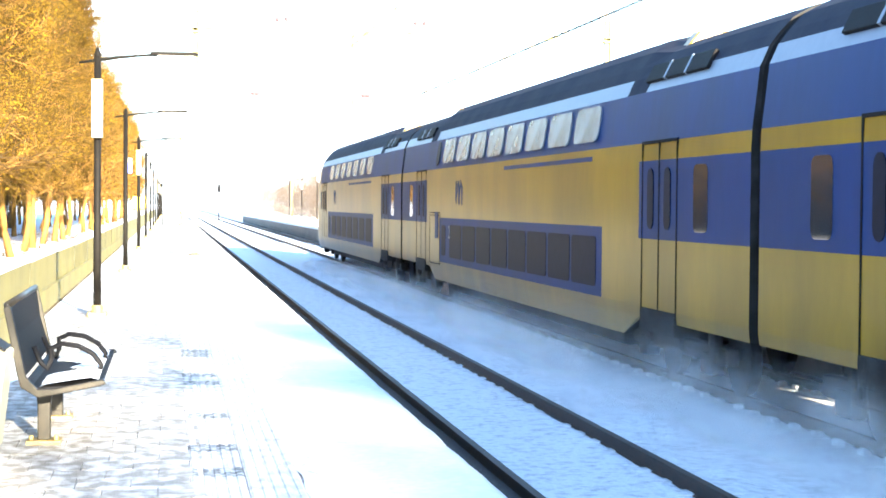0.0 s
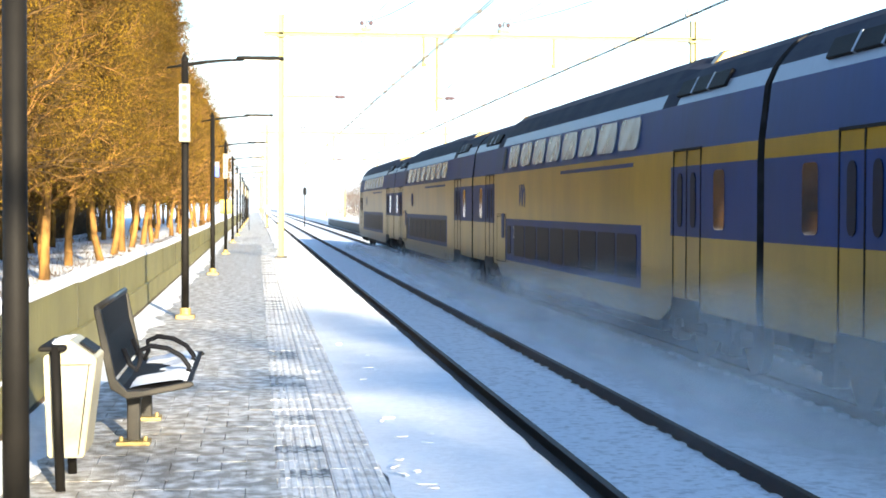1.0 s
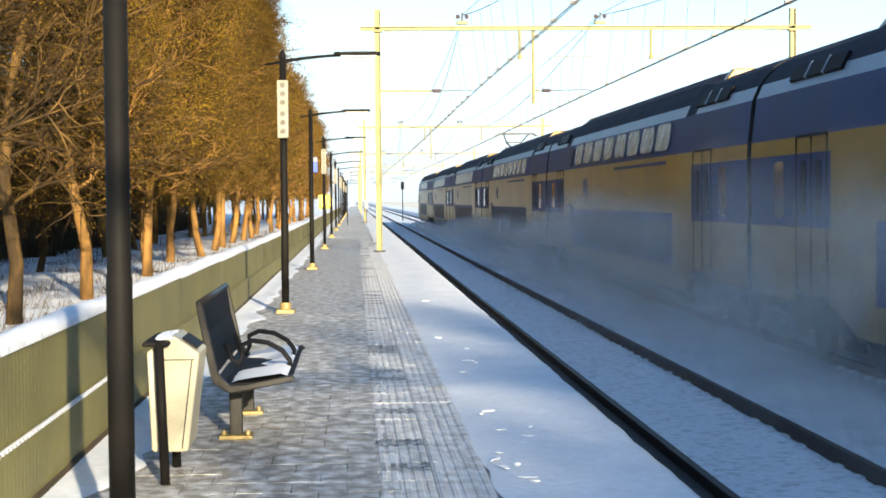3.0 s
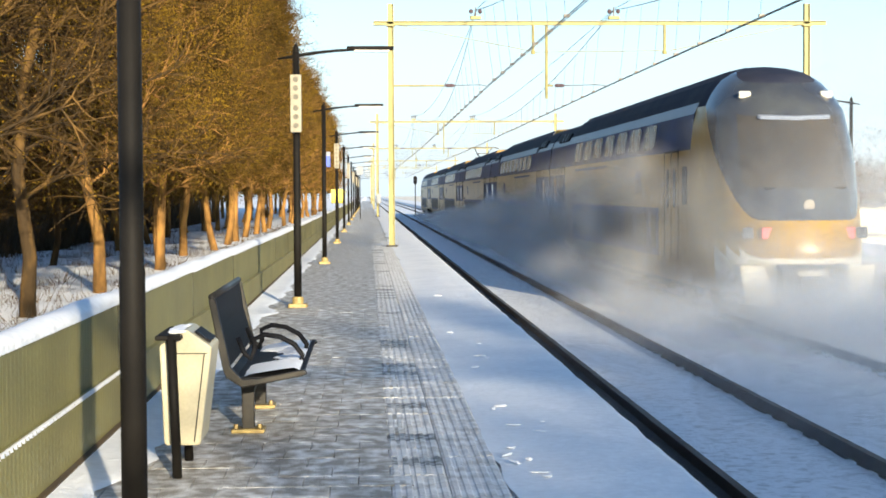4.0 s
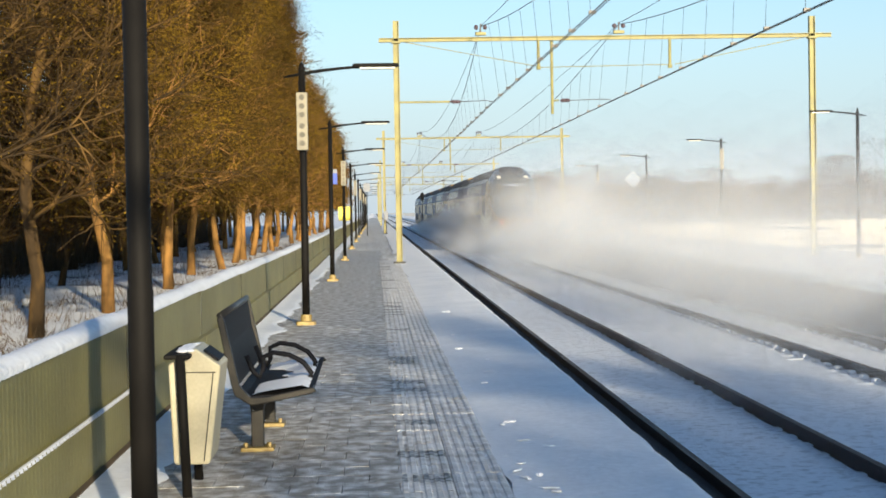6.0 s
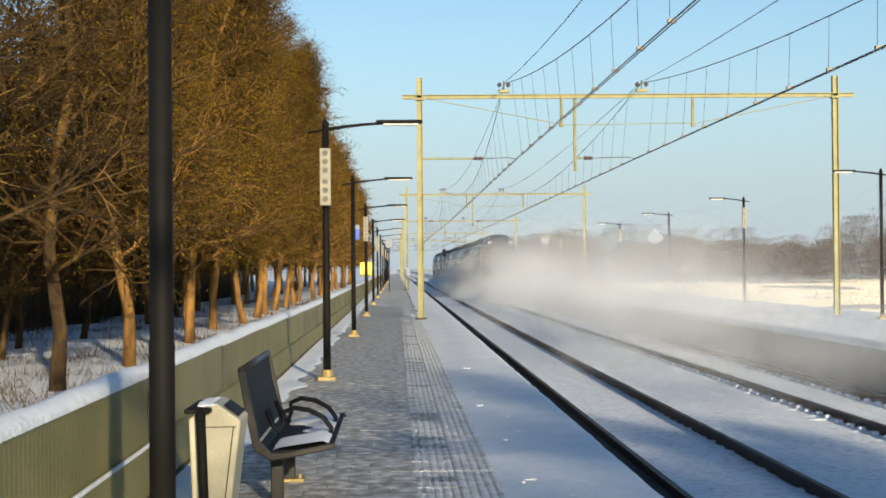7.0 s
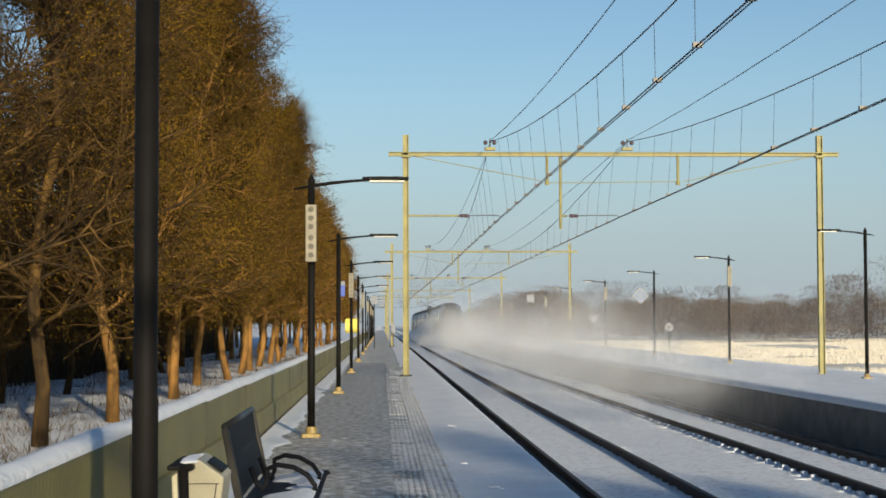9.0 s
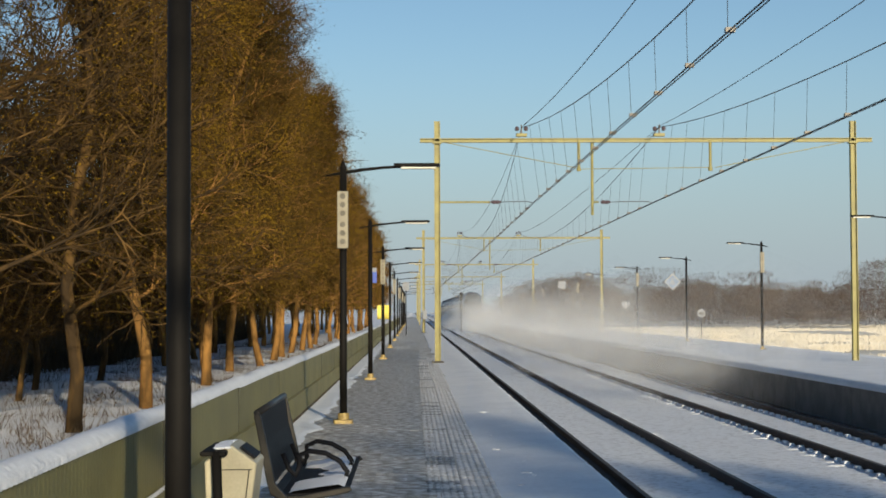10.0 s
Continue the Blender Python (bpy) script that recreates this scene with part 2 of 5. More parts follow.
def ground_height(x, y):
    if x < WALL_X - 0.05:
        return -0.12 + 0.10 * noise.noise((x * 0.35, y * 0.35, 0)) + 0.05 * noise.noise((x * 1.7, y * 1.7, 3))
    if x < 2.87:
        return BED_Z + 0.03
    if x < 8.72:
        return BED_Z + 0.012 * noise.noise((x * 2.5, y * 1.2, 7))
    if x < 9.3:
        return BED_Z - 0.16
    if x < 15.5:
        return -0.55
    return -0.55 + 0.12 * noise.noise((x * 0.12, y * 0.12, 5)) + min(0.9, (x - 15.5) * 0.004)


def build_ground():
    xs = [-1500, -600, -250, -120, -70, -45, -30] + list(np.arange(-22, -1.8, 0.55)) + [-1.72, -1.60, 0.0, 1.3, 1.5] + \
         [1.9, 2.3, 2.6, 2.86] + list(np.arange(3.0, 8.8, 0.25)) + [8.85, 9.1, 9.28, 9.4, 10, 12, 14, 15.4, 16.5] + list(np.arange(18, 60, 4.0)) + [70, 90, 120, 180, 300, 600, 1500]
    ys = [-900, -300, -100, -40, -10, 0] + list(np.arange(5, 60, 0.55)) + list(np.arange(60, 200, 4.0)) + [220, 260, 320, 420, 600, 1000, 2000]
    bm = bmesh.new()
    g = [[bm.verts.new((x, y, ground_height(x, y))) for y in ys] for x in xs]
    for i in range(len(xs) - 1):
        mid = (xs[i] + xs[i + 1]) / 2
        for j in range(len(ys) - 1):
            f = bm.faces.new((g[i][j], g[i + 1][j], g[i + 1][j + 1], g[i][j + 1]))
            f.material_index = 3 if 1.4 < mid < 2.86 or 8.76 < mid < 9.3 else 1 if 1.4 < mid < 9.2 else 2 if mid > 15 else 0
            f.smooth = True
    ob = bm_object("ground", bm, [SNOW, BED, SUNFIELD, SHADEGRAVEL])
    return tagged(ob, "snow-covered ground under the tracks and the field", "ground", kind="structure")


ground = build_ground()

Y0, Y1 = -40.0, 420.0


def build_platforms():
    bm = bmesh.new()
    box(bm, WALL_X, EDGE - 0.10, Y0, Y1, -0.95, -0.03)
    near = tagged(bm_object("platform", bm, JOINT), "snowy paved platform of concrete tiles beside the tracks", "platform", kind="structure")
    # edge coping, dark below, capped by wind-packed snow
    part("edge_wall", solid(EDGE - 0.10, EDGE - 0.06, Y0, Y1, -0.95, -0.14), CONCRETE, near, "dark concrete platform edge")
    # snow blanket that covers the strip along the edge, with an uneven inner border
    bm = bmesh.new()
    ys = list(np.arange(4.0, 60.0, 0.22)) + list(np.arange(60, 200, 2.0)) + [260, 340, 420]
    ys = [-40, -10, 0] + ys
    rows = []
    for y in ys:
        inner = 0.68 + 0.15 * noise.noise((y * 0.33, 1.0, 0)) + 0.07 * noise.noise((y * 1.4, 2.0, 0))
        outer = EDGE + 0.02 * noise.noise((y * 1.8, 4, 0))
        xs = [inner, inner + 0.20, inner + 0.42] + [inner + 0.42 + (outer - inner - 0.47) * k / 5 for k in range(1, 6)] + [outer, outer + 0.01]
        hs = [-0.007, 0.004, 0.012] + [0.020 + 0.014 * noise.noise((x * 3.0, y * 1.6, 9)) for x in xs[3:8]] + [0.006, -0.13]
        rows.append([bm.verts.new((x, y, h)) for x, h in zip(xs, hs)])
    for a, b in zip(rows, rows[1:]):
        for k in range(len(a) - 1):
            bm.faces.new((a[k], a[k + 1], b[k + 1], b[k])).smooth = True
    part("snow_blanket", bm, SNOW, near, "smooth wind-packed snow along the platform edge")
    # thin drift against the wall
    bm = bmesh.new()
    rows = []
    for y in [-40, -10, 0] + list(np.arange(4.0, 60.0, 0.2)) + list(np.arange(60, 200, 2.0)) + [300, 420]:
        w = 0.42 + 0.20 * noise.noise((y * 0.8, 11, 0)) + 0.10 * noise.noise((y * 3.1, 12, 0))
        rows.append([bm.verts.new((WALL_X + q * w, y, h)) for q, h in ((0, 0.035), (0.35, 0.030), (0.7, 0.018), (0.92, 0.008), (1, -0.028))])
    for a, b in zip(rows, rows[1:]):
        for k in range(4):
            bm.faces.new((a[k], a[k + 1], b[k + 1], b[k])).smooth = True
    part("snow_drift", bm, SNOW, near, "thin snow drift at the foot of the barrier")

    bm = bmesh.new()
    box(bm, FAR_EDGE + 0.12, 14.9, Y0, 205.0, -0.95, -0.06)
    far = tagged(bm_object("platform_far", bm, CONCRETE), "snow-covered platform across the tracks with a dark concrete side", "platform", kind="structure")
    bm = bmesh.new()
    rows = []
    for y in list(np.arange(-40, 205.1, 1.0)):
        xs = [FAR_EDGE - 0.02 + 0.012 * noise.noise((y, 3, 3)), FAR_EDGE, FAR_EDGE + 0.3, 10.4, 11.6, 12.8, 14.0, 14.95, 15.0]
        hs = [-0.12, 0.0, 0.012] + [0.012 + 0.02 * noise.noise((x, y * 0.5, 1)) for x in xs[3:7]] + [0.0, -0.3]
        rows.append([bm.verts.new((x, y, h)) for x, h in zip(xs, hs)])
    for a, b in zip(rows, rows[1:]):
        for k in range(len(a) - 1):
            bm.faces.new((a[k], a[k + 1], b[k + 1], b[k])).smooth = True
    part("snow_blanket", bm, SNOW, far, "snow blanket")
    slab = None
    for i in range(50):
        y = -40 + i * 4.9
        if slab is None:
            slab = part("edge_slab", solid(FAR_EDGE, FAR_EDGE + 0.115, 0.0, 4.88, -0.93, -0.03, 0.01), CONCRETE, far)
            slab.matrix_basis = pose(0, y, 0)
        else:
            again("edge_slab", slab, far, pose(0, y, 0))
    return near, far


platform, platform_far = build_platforms()


def rail_bm():
    prof = [(-0.036, 0.0), (0.036, 0.0), (0.036, -0.035), (0.010, -0.05), (0.010, -0.14), (0.07, -0.165), (-0.07, -0.165), (-0.010, -0.14), (-0.010, -0.05), (-0.036, -0.035)]
    return prof


def build_track(cx, label, bare):
    tr = thing("track", label, "railway track", "railway tracks", at=pose(cx, 0, 0))
    for s in (-1, 1):
        bm = bmesh.new()
        a = [bm.verts.new((s * 0.752 + u, -60, RAIL_Z + v)) for u, v in rail_bm()]
        b = [bm.verts.new((s * 0.752 + u, 900, RAIL_Z + v)) for u, v in rail_bm()]
        n = len(a)
        for i in range(n):
            bm.faces.new((a[i], b[i], b[(i + 1) % n], a[(i + 1) % n]))
        part("rail", bm, RAILSIDE, tr, "dark rusty steel rail")
    first = None
    for i in range(150):
        y = 7.0 + i * 0.6
        if first is None:
            bm = bmesh.new()
            half = [(0.0, -0.03), (0.40, -0.02), (0.62, 0.006), (0.90, 0.010), (1.20, -0.004), (1.28, -0.08)]
            outline = [(-x, BED_Z + z) for x, z in reversed(half)] + [(x, BED_Z + z) for x, z in half[1:]]
            bm = prism(outline, 0.24, "y", 0.02)
            for u in (-0.752, 0.752):
                for q in (-0.12, 0.12) if bare else ():
                    box(bm, u + q - 0.05, u + q + 0.05, -0.08, 0.08, BED_Z - 0.02, RAIL_Z - 0.088, 0.02)
            first = part("sleeper", bm, BED, tr, "concrete sleeper under snow", True)
            first.matrix_basis = pose(0, y, 0)
        else:
            again("sleeper", first, tr, pose(random.uniform(-0.02, 0.02), y, random.uniform(-0.012, 0.01)))
    return tr


track_near = build_track(NEAR, "snow-filled railway track with dark rails beside the platform", False)
track_far = build_track(FAR, "snow-filled railway track with dark rails beside the far platform", True)


# ---- the corrugated barrier behind the platform
def corrugated(length, z0, z1, depth, pitch=0.085):
    bm = bmesh.new()
    n = int(length / pitch)
    cols = []
    for i in range(n):
        for u, d in ((0.0, 0.0), (0.30, 0.0), (0.42, -0.0013), (0.86, -0.0013)):
            y = (i + u) * length / n
            cols.append((y, depth + d))
    cols.append((length, depth))
    lo = [bm.verts.new((d, y, z0)) for y, d in cols]
    hi = [bm.verts.new((d, y, z1)) for y, d in cols]
    for k in range(len(cols) - 1):
        bm.faces.new((lo[k], lo[k + 1], hi[k + 1], hi[k]))
    back = [bm.verts.new((-0.06, y, z)) for y, z in ((0, z0), (length, z0), (length, z1), (0, z1))]
    bm.faces.new(back)
    bm.faces.new([back[3], back[2]] + hi[::-1])
    bm.faces.new([back[1], back[0]] + lo)
    bm.faces.new((lo[0], hi[0], back[3], back[0]))
    bm.faces.new((lo[-1], back[1], back[2], hi[-1]))
    bmesh.ops.recalc_face_normals(bm, faces=bm.faces)
    return bm


def snow_strip(length, x0, x1, z, high, seed, zig=0.085):
    """A ridge of snow on a ledge, its front lip scalloped by the ribs below."""
    bm = bmesh.new()
    rows = []
    n = int(length / zig) * 2
    for i in range(n + 1):
        y = length * i / n
        lip = 0.010 if i % 2 else -0.006
        h = high * (0.9 + 0.35 * noise.noise((y * 0.9, seed, 0)))
        rows.append([bm.verts.new(p) for p in ((x1 + lip, y, z - 0.012), (x1 + lip * 0.6, y, z + h * 0.35), (x1 - (x1 - x0) * 0.25, y, z + h * 0.9),
                                               ((x0 + x1) / 2, y, z + h), (x0 + (x1 - x0) * 0.2, y, z + h * 0.8), (x0, y, z - 0.012))])
    for a, b in zip(rows, rows[1:]):
        for k in range(5):
            bm.faces.new((a[k], b[k], b[k + 1], a[k + 1])).smooth = True
    bm.faces.new(rows[0])
    bm.faces.new(rows[-1][::-1])
    bmesh.ops.recalc_face_normals(bm, faces=bm.faces)
    return bm


def build_barrier():
    wall = tagged(new("wall_barrier"), "low olive corrugated steel barrier topped with snow", "barrier", kind="structure")
    wall.matrix_basis = pose(WALL_X, 0, 0)
    step = 4.58
    part("soil_strip", solid(0.03, 0.082, 2.0, 190.0, -0.02, 0.040, 0.004), SCRUB, wall, "dark leaf litter along the foot of the barrier")
    proto = {}
    for i in range(42):
        y = 1.57 + i * step
        lift = -0.012 * max(0, min(i, 6) - 2)
        for kind in ("lower_panel", "upper_panel", "snow_cap", "ledge_snow", "panel_gap"):
            if kind == "ledge_snow" and i > 1:
                continue
            key = (kind, i % 3 if "snow" in kind else 0)
            if key not in proto:
                L = step - 0.02
                if kind == "lower_panel":
                    ob = part(kind, corrugated(L, -0.04, 0.36, 0.045), OLIVE, wall)
                elif kind == "upper_panel":
                    ob = part(kind, corrugated(L, 0.36, 0.80, 0.0), OLIVE, wall)
                elif kind == "snow_cap":
                    ob = part(kind, snow_strip(L + 0.02, -0.17, 0.012, 0.80, 0.072, i * 3.3), SNOW, wall, "snow on top of the barrier")
                elif kind == "ledge_snow":
                    ob = part(kind, snow_strip(L - 0.05, 0.022, 0.046, 0.36, 0.005, i * 5.1 + 2), SNOW, wall, "thin line of snow on the ledge")
                else:
                    ob = part(kind, solid(-0.05, 0.004, -0.022, 0.002, -0.02, 0.80), OLIVE_DARK, wall)
                proto[key] = ob
                ob.matrix_basis = pose(0, y, lift)
            else:
                again(kind, proto[key], wall, pose(0, y, lift))
    return wall


barrier = build_barrier()


# ---- lamp posts
def lamp_post(name_label, H, reach, side, speaker=False, flag=False, group=""):
    """A dark post with a pointed cap, an arm towards the track (side +1: to the right) and a flat luminaire."""
    p = thing("street_lamp", name_label, "street lamp", group)
    part("base_plate", prism(rounded(0.26, 0.26, 0.03), 0.05, "z", 0.006), FOOT, p, "ochre steel base plate").matrix_basis = pose(0, 0, 0.025)
    part("foot", tubed([(0, 0, 0.05), (0, 0, 0.14)], 0.075, 12), FOOT, p, "ochre steel foot")
    part("pole", tubed([(0, 0, 0.03), (0, 0, 1.2), (0, 0, 1.22), (0, 0, H - 0.12)], [0.052, 0.052, 0.048, 0.047], 16), POLE, p, smooth=True)
    part("cap", tubed([(0, 0, H - 0.12), (0, 0, H - 0.10), (0, 0, H)], [0.054, 0.050, 0.006], 12), POLE, p)
    arm = [(-side * 0.24, 0, H - 0.215), (0, 0, H - 0.175), (side * 0.25, 0, H - 0.135), (side * 0.55, 0, H - 0.105), (side * reach * 0.62, 0, H - 0.09)]
    part("arm", tubed(arm, [0.012, 0.026, 0.024, 0.020, 0.020], 8), POLE, p, smooth=True)
    x0, x1 = reach * 0.52, reach
    outline = [(x0, -0.05), (x0 + 0.08, -0.075), (x1 - 0.15, -0.09), (x1 - 0.02, -0.06), (x1, 0), (x1 - 0.02, 0.06), (x1 - 0.15, 0.09), (x0 + 0.08, 0.075), (x0, 0.05)]
    head = part("luminaire", prism([(side * a, b) for a, b in outline], 0.05, "z", 0.012), POLE, p, "flat dark luminaire")
    head.matrix_basis = pose(0, 0, H - 0.075)
    lens = part("lens", prism([(side * (x0 + 0.10), -0.06), (side * (x1 - 0.06), -0.06), (side * (x1 - 0.06), 0.06), (side * (x0 + 0.10), 0.06)], 0.03, "z", 0.006), GLASSLENS, head, "pale lamp lens")
    lens.matrix_basis = pose(0, 0, -0.035)
    if speaker:
        bx = part("loudspeaker", solid(-0.073, 0.073, -0.17, -0.052, H - 1.20, H - 0.435, 0.008), SPEAKER, p, "cream loudspeaker column with six round grilles")
        for k in range(6):
            z = H - 0.50 - (k + (0.3 if k > 2 else 0)) * 0.115
            part("grille", tubed([(0, -0.165, z), (0, -0.175, z)], 0.038, 14), SPEAKERHOLE, bx)
    if flag:
        part("sign", solid(0.05, 0.14, -0.02, 0.02, 2.12, 2.40, 0.004), SIGNBLUE, p, "small blue and white sign plate")
        part("sign_band", solid(0.05, 0.14, -0.024, 0.024, 2.36, 2.45, 0.003), WHITE, p, "white band")
    return p


LEFT_Y = [6.45, 21.6, 35.2, 50.2, 65.4, 81.0, 96.0, 111.0, 126.0, 141.0, 156.0, 171.0, 186.0]
g1 = "lamp posts along the platform"
plain = lamp_post("dark lamp post with a single arm on the snowy platform", 3.54, 1.31, 1, group=g1)
plain.matrix_basis = pose(-0.94, LEFT_Y[0], 0)
spoken = lamp_post("dark lamp post carrying a cream loudspeaker column", 3.54, 1.31, 1, True, group=g1)
spoken.matrix_basis = pose(-0.94, LEFT_Y[1], 0)
flagged = lamp_post("dark lamp post with a small blue sign", 3.54, 1.31, 1, False, True, group=g1)
flagged.matrix_basis = pose(-0.94, LEFT_Y[2], 0)
for i, y in enumerate(LEFT_Y[3:]):
    copy_thing(spoken if i % 2 == 0 else plain, pose(-0.945, y, 0))
g2 = "lamp posts along the far platform"
RIGHT_Y = [42.9, 60.0, 76.6, 93.5, 110.5, 127.5, 144.5, 161.5, 178.5]
rplain = lamp_post("dark lamp post on the snowy far platform", 4.09, 1.31, -1, group=g2)
rplain.matrix_basis = pose(13.08, RIGHT_Y[0], 0)
rspk = lamp_post("dark lamp post with a loudspeaker on the far platform", 4.09, 1.31, -1, True, group=g2)
rspk.matrix_basis = pose(13.08, RIGHT_Y[1], 0)
for i, y in enumerate(RIGHT_Y[2:]):
    copy_thing(rspk if i % 2 else rplain, pose(13.08, y, 0))


# ---- overhead line portals
PORTALS = [-16.1, 46.6, 109.4, 172.0, 234.7, 297.4]
CONTACT_Z, SEAT_Z = 4.62, 6.84


def h_beam(bm, a, b, w, t, flange=0.018, up=(0, 1, 0)):
    """An H profile from a to b, its web along up."""
    a, b, up = Vector(a), Vector(b), Vector(up)
    d = (b - a).normalized()
    s = d.cross(up).normalized()
    h, f, t2, web = w / 2, w / 2 - flange, t / 2, 0.007
    prof = [(-h, -t2), (-f, -t2), (-f, -web), (f, -web), (f, -t2), (h, -t2), (h, t2), (f, t2), (f, web), (-f, web), (-f, t2), (-h, t2)]
    va = [bm.verts.new(a + s * u + up * v) for u, v in prof]
    vb = [bm.verts.new(b + s * u + up * v) for u, v in prof]
    bm.faces.new(va)
    bm.faces.new(vb[::-1])
    for k in range(12):
        bm.faces.new((va[k], vb[k], vb[(k + 1) % 12], va[(k + 1) % 12]))
    bmesh.ops.recalc_face_normals(bm, faces=bm.faces)
    return bm


def portal():
    p = thing("catenary_portal", "pale yellow-green steel portal carrying the overhead line", "catenary portal", "overhead line portals")
    for x, z0 in ((0.71, 0.0), (12.88, -0.5)):
        post = part("post", h_beam(bmesh.new(), (x, 0, z0), (x, 0, 7.02), 0.17, 0.17), PORTAL, p)
        part("base_plate", solid(x - 0.17, x + 0.17, -0.17, 0.17, z0, z0 + 0.05, 0.006), BENCHFRAME, post, "dark base plate")
        part("clamp", solid(x - 0.13, x + 0.13, -0.12, 0.12, 6.36, 6.43, 0.006), PORTAL, post)
    part("beam", h_beam(bmesh.new(), (0.21, 0, 6.46), (13.45, 0, 6.46), 0.12, 0.14), PORTAL, p)
    for x in (0.85, 12.74):
        s = 1 if x < 6 else -1
        part("stay", tubed([(x, 0, 6.42), (x + s * 3.9, 0.0, 5.66)], 0.012, 6), PORTAL, p, "thin stay rod")
    for x in (4.84, 8.69):
        part("drop_tube", tubed([(x, 0, 6.46), (x, 0, 5.60)], 0.042, 10), PORTAL, p)
        part("drop_collar", tubed([(x, 0, 5.66), (x, 0, 5.56)], 0.065, 10), PORTAL, p)
    part("rod", tubed([(4.84, 0, 5.62), (8.69, 0, 5.66)], 0.012, 6), PORTAL, p, "thin cross rod")
    part("drop_tube", tubed([(5.24, 0.1, 6.46), (5.24, 0.1, 4.28)], 0.042, 10), PORTAL, p)
    for x0, x1, y in ((0.79, 3.5, 0.0), (5.28, 7.0, 0.1)):
        z = 4.66
        part("registration_arm", tubed([(x0, y, z), (x0 + (1.45 if x0 < 2 else 0.15), y, z)], 0.030, 8), PORTAL, p)
        xi = x0 + (1.50 if x0 < 2 else 0.22)
        part("insulator", tubed([(xi - 0.02, y, z), (xi + 0.06, y, z), (xi + 0.12, y, z), (xi + 0.18, y, z), (xi + 0.26, y, z)], [0.03, 0.062, 0.045, 0.062, 0.03], 10), INSUL, p, "dark ribbed insulator")
        part("steady_arm", tubed([(xi + 0.2, y, z), (x1 - 0.2, y, z + 0.02), (x1, y, CONTACT_Z + 0.02)], 0.012, 6), WIRE, p)
    for x in (3.17, 7.2):
        part("saddle", solid(x - 0.16, x + 0.16, -0.08, 0.08, 6.57, 6.66, 0.01), PORTAL, p)
        for s in (-0.13, 0.13):
            part("insulator", tubed([(x + s - 0.06, 0, 6.80), (x + s - 0.02, 0, 6.80), (x + s + 0.02, 0, 6.80), (x + s + 0.06, 0, 6.80)], [0.03, 0.07, 0.07, 0.03], 10), INSUL, p, "dark ribbed insulator")
        part("hanger", tubed([(x, 0, 6.64), (x, 0, 6.92)], 0.022, 8), WIRE, p)
    return p


first_portal = portal()
first_portal.matrix_basis = pose(0, PORTALS[1], 0)
for i, y in enumerate(PORTALS):
    if i != 1:
        copy_thing(first_portal, pose(0, y, 0))


def overhead(cx, seat, label):
    line = thing("overhead_line", label, "overhead wire", "overhead lines")
    for k, (ya, yb) in enumerate(zip(PORTALS, PORTALS[1:])):
        zig = 0.08 * (-1) ** k
        pts, pm = [], []
        for i in range(25):
            u = i / 24
            y = ya + (yb - ya) * u
            xc = cx + zig * (1 - 2 * u)
            zm = SEAT_Z - 1.49 * 4 * u * (1 - u)
            xm = seat + (xc - seat) * 4 * u * (1 - u)
            pts.append((xc, y, CONTACT_Z))
            pm.append((xm, y, zm))
        part("contact_wire", tubed(pts, 0.011, 5), WIRE, line)
        part("contact_wire", tubed([(x + 0.05, y, z) for x, y, z in pts], 0.009, 5), WIRE, line)
        part("messenger_wire", tubed(pm, 0.011, 5), WIRE, line)
        for i in range(1, 24):
            part("dropper", tubed([pts[i], pm[i]], 0.004, 4), WIRE, line)
            part("clip", solid(pts[i][0] - 0.03, pts[i][0] + 0.08, pts[i][1] - 0.04, pts[i][1] + 0.04, CONTACT_Z - 0.005, CONTACT_Z + 0.05), WIRE, line)
        pull = 0.06 if cx < 5 else -0.62
        part("feeder_wire", tubed([(seat + 0.06 + pull * 4 * (i / 12) * (1 - i / 12), ya + (yb - ya) * i / 12, 6.90 - 0.90 * 4 * (i / 12) * (1 - i / 12)) for i in range(13)], 0.009, 5), WIRE, line)
    return line


overhead(3.55, 3.17, "dark overhead wires with droppers above the near track")
overhead(7.03, 7.2, "dark overhead wires with droppers above the far track")


